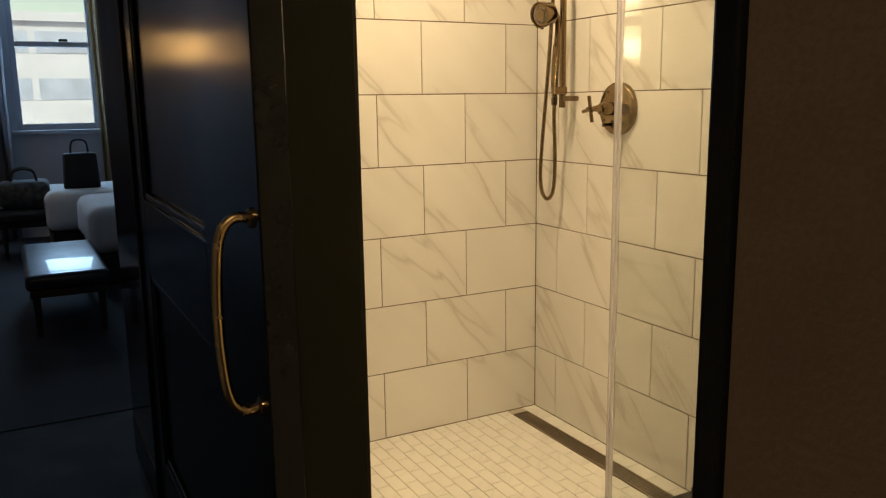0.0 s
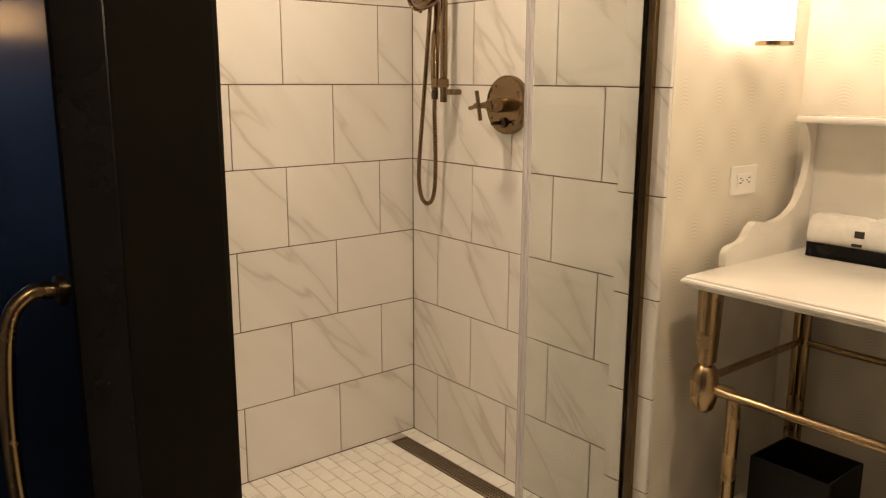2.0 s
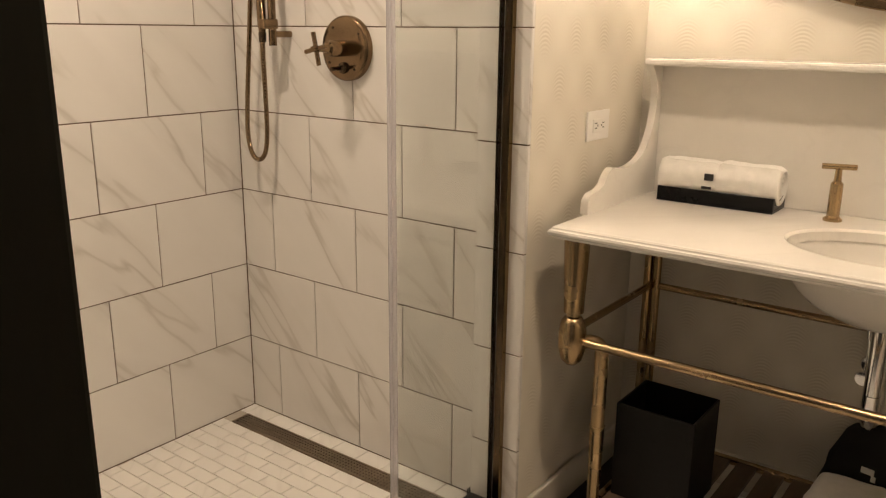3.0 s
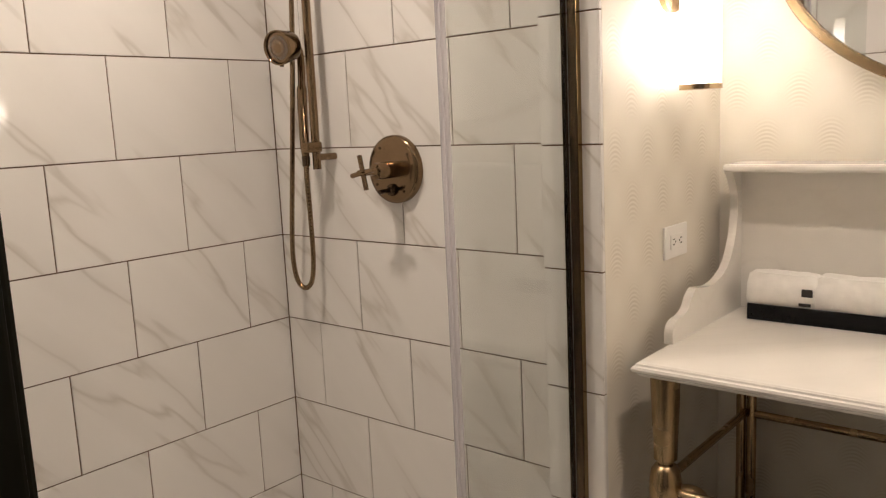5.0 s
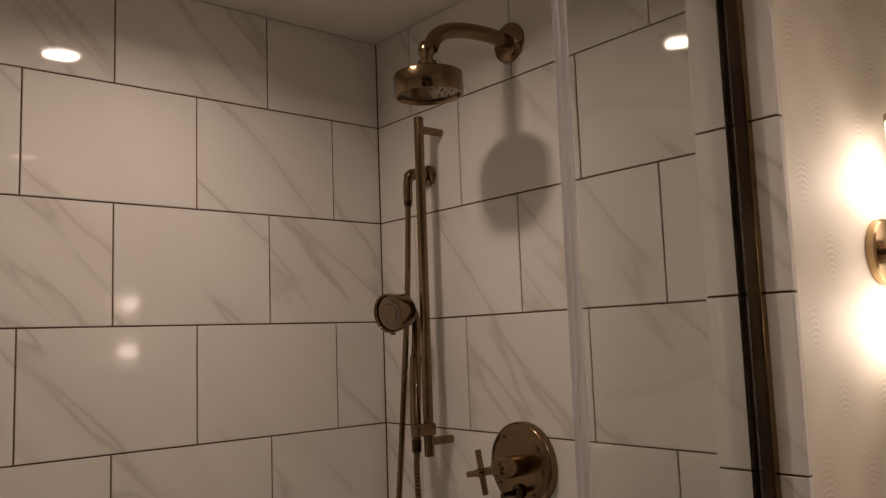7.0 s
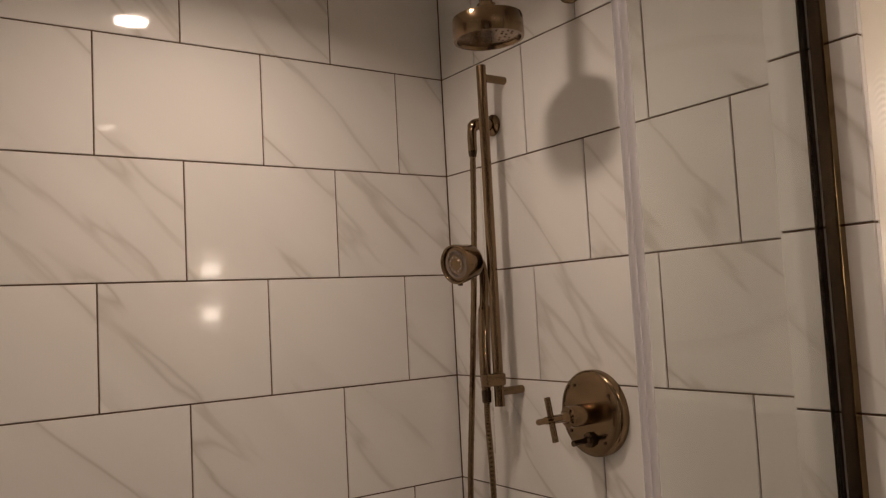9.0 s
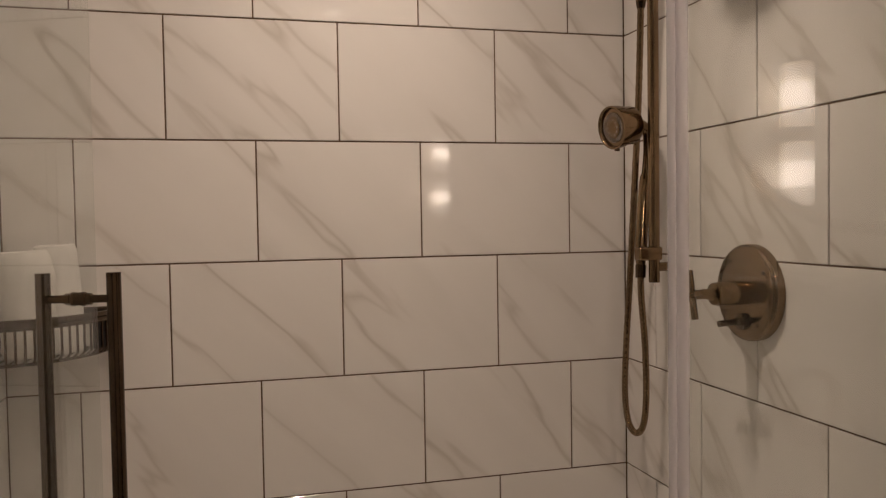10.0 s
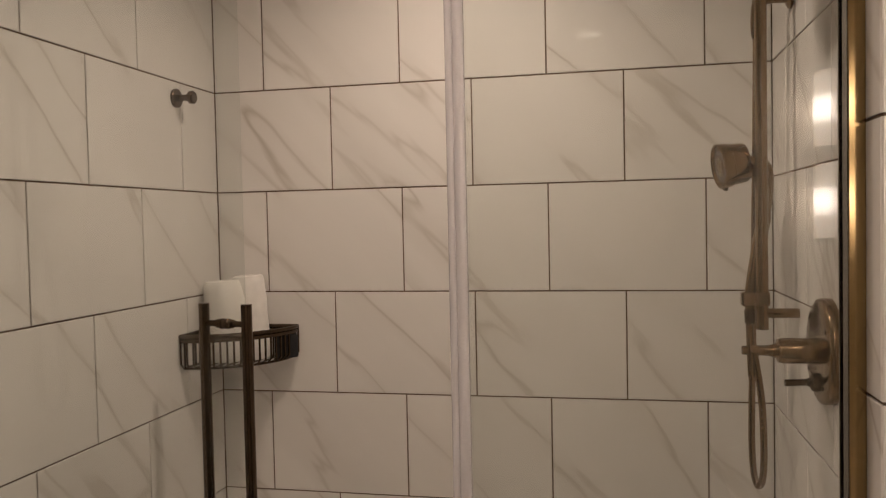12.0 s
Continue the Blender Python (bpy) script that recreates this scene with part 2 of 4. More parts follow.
BENCHTOP = plain("glossy_dark_leather", (0.018, 0.020, 0.026), 0.36, vary=0.25, scale=10, bump=0.15, grain=180, coat=0.5)
BLACKBAG = plain("black_fabric", (0.010, 0.010, 0.011), 0.85, vary=0.3, scale=18, bump=0.5, grain=300)
CURTAIN = plain("gold_brown_curtain", (0.36, 0.265, 0.15), 0.75, vary=0.2, scale=6, bump=0.3, stretch=(1, 1, 0.1))
GREYCURTAIN = plain("grey_sheer_curtain", (0.30, 0.30, 0.33), 0.8, vary=0.15, scale=6, bump=0.3, stretch=(1, 1, 0.1))
WHITE = plain("white_plastic", (0.84, 0.82, 0.78), 0.35, vary=0.03, bump=0.0)
TROUGH = plain("drain_trough", (0.05, 0.040, 0.030), 0.6, vary=0.2, bump=0.0)
SLOT = plain("dark_slot", (0.02, 0.018, 0.016), 0.6, vary=0.1, bump=0.0)
PORCELAIN = plain("white_porcelain", (0.80, 0.77, 0.72), 0.08, vary=0.02, bump=0.0)
WINDOWFRAME = plain("window_frame_paint", (0.32, 0.33, 0.36), 0.5, vary=0.06)
CAMO = plain("mottled_bag_cloth", (0.06, 0.065, 0.06), 0.8, vary=0.9, scale=22, bump=0.3)
FACADE = plain("pale_facade", (0.56, 0.61, 0.70), 0.9, vary=0.12, scale=0.6)
FACADEBAND = plain("facade_shade_band", (0.38, 0.46, 0.60), 0.6, vary=0.2, scale=0.8)
for dull, level in ((JAMB, 0.12), (BLACK, 0.18), (LEATHER, 0.2)):
    dull.node_tree.nodes["Principled BSDF"].inputs["Specular IOR Level"].default_value = level
GLASS = clear_glass("shower_glass", (0.938, 0.952, 0.942))
PANE = clear_glass("window_glass", (0.97, 0.98, 0.99))
SEAL = milky("clear_seal")
# the wall channel's metal with the light on its front put into the colour
CHANNEL_LIT = plain("lit_bronze_channel", (0.25, 0.175, 0.085), 0.12, 1.0, vary=0.08, bump=0.0)
GLOSSBLACK = plain("polished_black_lacquer", (0.006, 0.006, 0.007), 0.06, vary=0.2, scale=5, bump=0.0)
MIRROR = plain("mirror_silver", (0.90, 0.90, 0.90), 0.012, 1.0, vary=0.0, bump=0.0)
SHADE = opal("sconce_opal_glass", (1.0, 0.83, 0.645), SCONCE)
LENS = glow("downlight_lens", (1.0, 0.84, 0.64), 14.0)
LAMPSHADE = opal("lamp_shade_glow", (1.0, 0.60, 0.28), 5.0)

# ---- mesh helpers ----


def mesh_object(name, bm, material, parent=None, label="", smooth=False, m=None):
    me = bpy.data.meshes.new(name)
    bmesh.ops.recalc_face_normals(bm, faces=bm.faces)
    bm.to_mesh(me)
    bm.free()
    if smooth:
        me.shade_smooth()
        me.set_sharp_from_angle(angle=radians(38))
    me.materials.append(material)
    ob = new(name, me)
    if m is not None:
        ob.matrix_basis = m
    if parent:
        ob.parent = parent
    if label:
        ob["label"] = label
    return ob


def part(name, bm, material, parent, label="", smooth=False, m=None):
    return mesh_object(name, bm, material, parent, label, smooth, m)


def thing(name, label, category, group="", kind="", m=None):
    ob = new(name)
    ob.empty_display_size = 0.05
    if m is not None:
        ob.matrix_basis = m
    return tagged(ob, label, category, group, kind)


def box(x0, x1, y0, y1, z0, z1, bevel=0.0, seg=2, bm=None):
    bm = bm or bmesh.new()
    r = bmesh.ops.create_cube(bm, size=1.0)
    vs = r["verts"]
    bmesh.ops.scale(bm, vec=(abs(x1 - x0), abs(y1 - y0), abs(z1 - z0)), verts=vs)
    bmesh.ops.translate(bm, vec=((x0 + x1) / 2, (y0 + y1) / 2, (z0 + z1) / 2), verts=vs)
    if bevel:
        es = list({e for v in vs for e in v.link_edges})
        bmesh.ops.bevel(bm, geom=es, offset=bevel, segments=seg, profile=0.5, affect="EDGES")
    return bm


def tube(pts, r, seg=12, closed=False, bm=None, caps=True):
    """A round bar along a line of points; r is one radius or one for each point."""
    bm = bm or bmesh.new()
    pts = [Vector(p) for p in pts]
    n = len(pts)
    rs = r if isinstance(r, (list, tuple)) else [r] * n
    up, rings = None, []
    for i, p in enumerate(pts):
        a = pts[i - 1] if (i or closed) else p
        b = pts[(i + 1) % n] if (i < n - 1 or closed) else p
        d = (b - a).normalized()
        if up is None:
            up = d.orthogonal().normalized()
        up = (up - d * up.dot(d)).normalized()
        side = d.cross(up)
        rings.append([bm.verts.new(p + (up * math.cos(k * 2 * math.pi / seg) + side * math.sin(k * 2 * math.pi / seg)) * rs[i]) for k in range(seg)])
    for i in range(n if closed else n - 1):
        a, b = rings[i], rings[(i + 1) % n]
        for k in range(seg):
            bm.faces.new((a[k], a[(k + 1) % seg], b[(k + 1) % seg], b[k]))
    if caps and not closed:
        bm.faces.new(rings[0][::-1])
        bm.faces.new(rings[-1])
    return bm


def lathe(profile, m=None, seg=32, bm=None):
    """A turned shape: (radius, height) pairs about the local z."""
    bm = bm or bmesh.new()
    m = m or Matrix()
    rings = []
    for r, h in profile:
        if r < 1e-5:
            rings.append([bm.verts.new(m @ Vector((0, 0, h)))])
        else:
            rings.append([bm.verts.new(m @ Vector((r * math.cos(k * 2 * math.pi / seg), r * math.sin(k * 2 * math.pi / seg), h))) for k in range(seg)])
    for a, b in zip(rings, rings[1:]):
        for k in range(seg):
            k2 = (k + 1) % seg
            if len(a) == 1 and len(b) == 1:
                continue
            if len(a) == 1:
                bm.faces.new((a[0], b[k], b[k2]))
            elif len(b) == 1:
                bm.faces.new((a[k], a[k2], b[0]))
            else:
                bm.faces.new((a[k], a[k2], b[k2], b[k]))
    for ring, flip in ((rings[0], True), (rings[-1], False)):
        if len(ring) > 1:
            bm.faces.new(ring[::-1] if flip else ring)
    return bm


def extrude_outline(outline, m, depth, bm=None):
    """A slab from a flat outline in local x, y, thick along local z."""
    bm = bm or bmesh.new()
    lo = [bm.verts.new(m @ Vector((x, y, 0))) for x, y in outline]
    hi = [bm.verts.new(m @ Vector((x, y, depth))) for x, y in outline]
    n = len(outline)
    bm.faces.new(lo[::-1])
    bm.faces.new(hi)
    for i in range(n):
        j = (i + 1) % n
        bm.faces.new((lo[i], lo[j], hi[j], hi[i]))
    return bm


def spline(pts, n=8):
    """A smooth line through the points."""
    pts = [Vector(p) for p in pts]
    out = []
    for i in range(len(pts) - 1):
        p0, p1, p2, p3 = pts[max(i - 1, 0)], pts[i], pts[i + 1], pts[min(i + 2, len(pts) - 1)]
        for k in range(n):
            t = k / n
            out.append(0.5 * (2 * p1 + (p2 - p0) * t + (2 * p0 - 5 * p1 + 4 * p2 - p3) * t * t + (3 * p1 - p0 - 3 * p2 + p3) * t ** 3))
    return out + [pts[-1]]


def structure(name, bm, material, label, category):
    return tagged(mesh_object(name, bm, material), label, category, kind="structure")


# ---- the large structure ----
T = 0.12
wall_back = structure("wall_back", box(XL - T, T, 0.003, T, FZ - 0.05, TOP + 0.05), GROUT, "shower back wall of white marble-look tiles", "wall")
wall_fixture = structure("wall_fixture", box(0.003, T, Y_IN, 0.003, FZ - 0.05, TOP + 0.05), GROUT, "tiled shower wall that carries the bronze fittings", "wall")
wall_left = structure("wall_left", box(XL - 0.06, XL - 0.003, Y_CURB, 0.003, FZ - 0.05, TOP + 0.05), GROUT, "tiled shower side wall with veined white tiles", "wall")
pier = structure("wall_pier", box(XP + 0.003, T, Y_OUT + 0.003, Y_IN, FZ - 0.05, TOP + 0.05), GROUT, "narrow tiled pier beside the shower glass", "wall")
wall_sconce = structure("wall_sconce", box(XP + 0.014, XM, Y_OUT + 0.001, Y_OUT + 0.10, FZ - 0.05, TOP + 0.05), PAPER, "side wall with cream arc-patterned wallpaper", "wall")
wall_mirror = structure("wall_mirror", box(XM, XM + T, YB - T, Y_OUT + 0.10, FZ - 0.05, TOP + 0.05), PAPER, "wallpapered wall behind the oval mirror", "wall")
wall_end = structure("wall_end", box(-1.345, XM, YB - T, YB, FZ - 0.05, TOP + 0.05), PAPER, "wallpapered end wall of the bathroom", "wall")
wall_entry = structure("wall_entry", box(XH + 0.012, XL, -1.445, Y_CURB, FZ - 0.05, TOP + 0.05), BROWN, "short wall between shower and doorway", "wall")
bm = box(XH + 0.012, XL, -2.346, -1.445, 2.06, TOP + 0.4)
wall_over = structure("wall_over_door", bm, BROWN, "wall above the bathroom doorway", "wall")
wall_hall = structure("wall_hall", box(-1.500, -1.345, -4.2, -2.346, FZ - 0.05, 2.68), BROWN, "hall wall with matt dark brown covering", "wall")
wall_hall_far = structure("wall_hall_far", box(-1.45, XL - 0.06, Y_CURB, 0.35, FZ - 0.05, 2.68), BROWN, "dark hall wall behind the sliding door", "wall")
wall_hall_side = structure("wall_hall_side", box(HL - T, HL, -4.2, 6.3, FZ - 0.05, 2.68), GREYWALL, "plain grey wall along hall and bedroom", "wall")
wall_hall_end = structure("wall_hall_end", box(HL, -1.345, -4.3, -4.2, FZ - 0.05, 2.68), BROWN, "closed end of the hall", "wall")
ceiling_bath = structure("ceiling_bath", box(-1.45, XM + T, YB - T, T, TOP, TOP + 0.08), CEIL, "plain painted bathroom ceiling", "ceiling")
ceiling_hall = structure("ceiling_hall", box(HL - T, 2.6, -4.3, 6.3, 2.6, 2.68), CEIL, "plain painted hall and bedroom ceiling", "ceiling")
bm = box(HL, XL, -4.2, 0.79, FZ - 0.06, FZ)
box(XL, 2.5, 0.35, 0.79, FZ - 0.06, FZ, bm=bm)
floor_hall = structure("floor_hall", bm, HALLFLOOR, "dark polished hall floor", "floor")
floor_bed = structure("floor_bedroom", box(HL, 2.5, 0.794, 6.2, FZ - 0.06, FZ + 0.004), CARPET, "dark blue bedroom carpet", "floor")
floor_bath = structure("floor_bath", box(XL, XM, YB, Y_OUT, FZ - 0.06, FZ - 0.003), PALE_GROUT, "bathroom floor of pale stone tiles", "floor")
floor_shower = structure("floor_shower", box(XL, 0.003, Y_IN, 0.003, -0.06, -0.003), PALE_GROUT, "shower floor of small pale stone bricks", "floor")

# bedroom shell: window wall with a real opening
WX0, WX1, WZ0, WZ1, WY = -1.74, -1.01, 1.03, 2.55, 6.0
bm = box(HL, WX0, WY, WY + 0.2, FZ - 0.05, 2.6)
box(WX1, 2.5, WY, WY + 0.2, FZ - 0.05, 2.6, bm=bm)
box(WX0, WX1, WY, WY + 0.2, FZ - 0.05, WZ0, bm=bm)
box(WX0, WX1, WY, WY + 0.2, WZ1, 2.6, bm=bm)
wall_window = structure("wall_window", bm, GREYWALL, "grey bedroom wall around the window", "wall")
wall_bed_side = structure("wall_bed_side", box(2.5, 2.6, T, WY + 0.2, FZ - 0.05, 2.6), GREYWALL, "far side wall of the bedroom", "wall")
wall_bed_near = structure("wall_bed_near", box(XL - 0.06, 2.5, 0.25, 0.35, FZ - 0.05, 2.6), GREYWALL, "bedroom wall that backs onto the shower", "wall")
window_1 = thing("window_1", "tall sash window with pale daylight behind", "window", kind="structure")
ZM = 1.83
bm = box(WX0, WX0 + 0.05, WY + 0.04, WY + 0.12, WZ0, WZ1, 0.004)
box(WX1 - 0.05, WX1, WY + 0.04, WY + 0.12, WZ0, WZ1, 0.004, bm=bm)
box(WX0 + 0.05, WX1 - 0.05, WY + 0.04, WY + 0.12, WZ1 - 0.05, WZ1, 0.004, bm=bm)
box(WX0 + 0.05, WX1 - 0.05, WY + 0.04, WY + 0.12, WZ0, WZ0 + 0.06, 0.004, bm=bm)
part("window_frame", bm, WINDOWFRAME, window_1)
part("meeting_rail", box(WX0 + 0.05, WX1 - 0.05, WY + 0.03, WY + 0.11, ZM - 0.025, ZM + 0.025, 0.004), WINDOWFRAME, window_1)
part("window_sill", box(WX0 - 0.05, WX1 + 0.05, WY - 0.07, WY + 0.04, WZ0 - 0.04, WZ0, 0.006), WINDOWFRAME, window_1)
part("sash_lock", box(-1.32, -1.24, WY + 0.0, WY + 0.03, ZM + 0.025, ZM + 0.05, 0.005), DARK_BRONZE, window_1)
for z0, z1, yy in ((WZ0 + 0.06, ZM - 0.025, WY + 0.06), (ZM + 0.025, WZ1 - 0.05, WY + 0.09)):
    p = part("pane", box(WX0 + 0.05, WX1 - 0.05, yy, yy + 0.006, z0, z1), PANE, window_1)
    p.visible_shadow = False

# ---- doorway ----
door_frame = thing("door_frame", "dark painted wooden frame of the bathroom doorway", "door frame", kind="structure")
part("jamb", box(-1.466, -1.3515, -1.460, -1.445, FZ, 2.06, 0.003), JAMB, door_frame)
part("jamb", box(-1.505, XL + 0.012, -2.346, -2.326, FZ, 2.06, 0.003), BLACK, door_frame)
part("lintel", box(XH + 0.004, XL + 0.012, -2.334, -1.460, 2.04, 2.06, 0.003), JAMB, door_frame)
part("casing", box(XL, -1.340, -1.443, -1.34, FZ, 2.13, 0.004), JAMB, door_frame)


def sliding_door():
    y0, y1, x0, x1 = -1.478, -0.18, -1.520, -1.468
    d = thing("sliding_door", "glossy black panelled sliding door, pushed open along the wall", "door")
    z0, z1 = FZ + 0.012, 2.13
    sw, sf = 0.393, 0.115
    lock0, lock1 = 0.785, 0.998
    part("stile", box(x0, x1, y0, y0 + sw, z0, z1, 0.003), BLACK, d)
    part("stile", box(x0, x1, y1 - sf, y1, z0, z1, 0.003), BLACK, d)
    for a, b in ((z0, z0 + 0.2), (lock0, lock1), (z1 - 0.14, z1)):
        part("rail", box(x0, x1, y0 + sw, y1 - sf, a, b, 0.003), BLACK, d)
    for a, b in ((z0 + 0.2, lock0), (lock1, z1 - 0.14)):
        p = part("panel", box(x0 + 0.014, x1 - 0.01, y0 + sw, y1 - sf, a, b), BLACK, d)
        bm = bmesh.new()
        w = 0.022
        for q in ((y0 + sw, y0 + sw + w, a, b), (y1 - sf - w, y1 - sf, a, b), (y0 + sw + w, y1 - sf - w, a, a + w), (y0 + sw + w, y1 - sf - w, b - w, b)):
            box(x0 + 0.003, x0 + 0.014, q[0], q[1], q[2], q[3], 0.005, bm=bm)
        part("moulding", bm, BLACK, p)
    yy, zt, zb = y0 + 0.045, 1.086, 0.783
    pts = spline([(x0, yy, zt), (x0 - 0.03, yy, zt), (x0 - 0.052, yy, zt - 0.035), (x0 - 0.060, yy, (zt + zb) / 2), (x0 - 0.052, yy, zb + 0.035), (x0 - 0.03, yy, zb), (x0, yy, zb)], 7)
    h = part("handle", tube(pts, 0.0085, 10), BRASS, d, "bowed brass pull handle", True)
    for z in (zt, zb):
        part("rose", lathe([(0.016, 0), (0.016, 0.004), (0.010, 0.007)], pose(x0, yy, z, 0, -90, 0), 20), BRASS, h, smooth=True)
    return d


sliding_door()
base_hall = structure("baseboard_hall", box(-1.532, -1.45, -0.165, 0.35, FZ, FZ + 0.14, 0.003), BLACK, "glossy black skirting along the hall wall", "baseboard")
panel_hall = structure("trim_hall_panel", box(-1.530, -1.45, -0.165, 0.35, FZ + 0.145, 2.5, 0.003), GLOSSBLACK, "glossy black wall panel in the hall", "panel")

# ---- shower: curb, drain, glass ----
curb = structure("trim_curb", box(XL, XP - 0.002, Y_CURB, Y_IN, FZ, 0.10, 0.008), CURB, "polished black stone shower curb", "curb")
curb_end = structure("trim_curb_end", box(XP - 0.002, 0.003, Y_IN, Y_IN + 0.012, 0.0, 0.10, 0.002), CURB, "black stone upstand at the pier", "curb")
floor_edge = structure("trim_floor_border", box(XP + 0.0, XM, Y_OUT - 0.10, Y_OUT - 0.014, FZ - 0.002, FZ + 0.002), CURB, "black stone border along the bathroom floor", "border")
structure("baseboard_bath", box(XP + 0.014, XM, Y_OUT - 0.014, Y_OUT, FZ, FZ + 0.10, 0.004), TRIM, "cream painted baseboard under the wallpaper", "baseboard")
structure("baseboard_mirror_wall", box(XM - 0.014, XM, YB, Y_OUT - 0.014, FZ, FZ + 0.10, 0.004), TRIM, "cream painted baseboard behind the washstand", "baseboard")


def linear_drain():
    d = thing("linear_drain", "long dark metal grate drain along the shower floor", "drain")
    x0, x1, y0, y1 = -0.135, -0.067, -0.985, -0.045
    bm = box(x0, x0 + 0.006, y0, y1, -0.003, 0.003)
    box(x1 - 0.006, x1, y0, y1, -0.003, 0.003, bm=bm)
    box(x0 + 0.006, x1 - 0.006, y0, y0 + 0.006, -0.003, 0.003, bm=bm)
    box(x0 + 0.006, x1 - 0.006, y1 - 0.006, y1, -0.003, 0.003, bm=bm)
    part("rim", bm, STEEL, d)
    part("trough", box(x0, x1, y0, y1, -0.003, -0.002), TROUGH, d)
    bm = bmesh.new()
    for i in range(4):
        xx = x0 + 0.015 + i * 0.0125
        box(xx, xx + 0.005, y0 + 0.006, y1 - 0.006, -0.002, 0.002, bm=bm)
    n = 78
    for i in range(n):
        yy = y0 + 0.008 + i * (y1 - y0 - 0.02) / n
        box(x0 + 0.006, x1 - 0.006, yy, yy + 0.005, -0.002, 0.0015, bm=bm)
    part("grate", bm, STEEL, d)


linear_drain()
GT = 2.20


def fixed_panel():
    d = thing("shower_screen", "clear fixed glass shower screen in a bronze wall channel", "shower screen")
    g = part("pane", box(-0.500, XP - 0.006, YG - 0.005, YG + 0.005, 0.112, GT, 0.001, 1), GLASS, d)
    g.visible_shadow = False
    s = part("seal", tube([(-0.506, YG, 0.112), (-0.506, YG, GT)], 0.0064, 16), SEAL, d, "milky clear plastic edge seal", True)
    s.visible_shadow = False
    f = part("seal_bulb", tube([(-0.5165, YG, 0.112), (-0.5165, YG, GT)], 0.0042, 14), SEAL, s, smooth=True)
    f.visible_shadow = False
    # darker bronze stands in for the dark reflection on the channel's sides
    for side in (-1, 1):
        ya, yb = sorted((YG + side * 0.0055, YG + (0.010 if side > 0 else -0.024)))
        part("wall_channel", box(XP - 0.016, XP, ya, yb, 0.1, GT, 0.001), DARK_BRONZE, d)
    # thin added strip: same channel, its lit front painted as brighter metal
    part("lit_front_face", box(XP - 0.0155, XP - 0.0005, YG - 0.0255, YG - 0.024, 0.1, GT, 0.0006), CHANNEL_LIT, d, "front face of the bronze wall channel, coloured in a brighter lit tone")
    part("floor_channel", box(-0.500, XP - 0.022, YG - 0.010, YG + 0.010, 0.1, 0.112, 0.001), DARK_BRONZE, d)


fixed_panel()


def glass_door():
    hx, hy, length = -1.303, YG, 0.797
    ang = math.degrees(math.atan2(1.298 - 1.150, 0.365 - 1.065 + 1.40))
    d = thing("glass_door", "clear glass shower door swung inwards, with a bronze bar handle", "shower door", m=pose(hx, hy, 0, 0, 0, -ang))
    g = part("pane", box(-0.005, 0.005, 0.0, length, 0.115, GT, 0.001, 1), GLASS, d)
    g.visible_shadow = False
    for z in (0.4, 1.9):
        part("hinge", box(-0.014, 0.014, -0.005, 0.06, z - 0.045, z + 0.045, 0.003), BRONZE, d)
    yh = length - 0.065
    for z in (1.245, 0.66):
        part("bolt", tube([(-0.0058, yh, z), (0.0058, yh, z)], 0.0105, 18), DARK_BRONZE, d)
    for sx in (-1, 1):
        b = part("handle_bar", tube([(sx * 0.0555, yh, 0.62), (sx * 0.0555, yh, 1.287)], 0.0115, 20), DARK_BRONZE, d, "round bronze bar", True)
        for z in (1.245, 0.66):
            part("standoff", lathe([(0.0065, 0), (0.0065, 0.034), (0.0095, 0.035), (0.0095, 0.0425), (0.0115, 0.045), (0.0115, 0.0503)], pose(sx * 0.0555, yh, z, 0, -90 * sx, 0), 16), DARK_BRONZE, b, smooth=True)


glass_door()

# ---- shower fittings ----


def valve():
    v = thing("shower_valve", "round brushed bronze shower valve with a cross handle", "shower valve", m=pose(0, -0.490, 1.222, 0, -90, 0))
    part("plate", lathe([(0.088, 0), (0.088, 0.014), (0.086, 0.018), (0.080, 0.021), (0.060, 0.0225), (0.0, 0.0225)], seg=56), BRONZE, v, smooth=True)
    for ang in (35, 125, 215, 305):
        a = radians(ang)
        part("screw", lathe([(0.0035, 0.018), (0.0035, 0.0235), (0.0, 0.0235)], Matrix.Translation((0.068 * math.cos(a), 0.068 * math.sin(a), 0)), 10), DARK_BRONZE, v)
    hub = part("hub", lathe([(0.0215, 0.020), (0.0215, 0.076), (0.020, 0.078), (0.020, 0.083), (0.012, 0.086), (0.0085, 0.100), (0.0085, 0.122)], seg=28), BRONZE, v, smooth=True)
    bm = bmesh.new()
    tube([(-0.044, 0, 0.126), (0.044, 0, 0.126)], 0.0062, 14, bm=bm)
    tube([(0, -0.040, 0.126), (0, 0.040, 0.126)], 0.0062, 14, bm=bm)
    tube([(0, 0, 0.115), (0, 0, 0.140)], 0.0075, 14, bm=bm)
    part("cross_handle", bm, BRONZE, hub, smooth=True, m=pose(0, 0, 0, 0, 0, 12))
    lever = part("diverter", lathe([(0.016, 0.020), (0.015, 0.030), (0.008, 0.033), (0.006, 0.038)], Matrix.Translation((-0.052, 0, 0)), 20), DARK_BRONZE, v, smooth=True)
    part("lever", tube([(-0.052, 0, 0.034), (-0.054, 0, 0.072)], 0.0058, 12), DARK_BRONZE, lever, smooth=True)


valve()


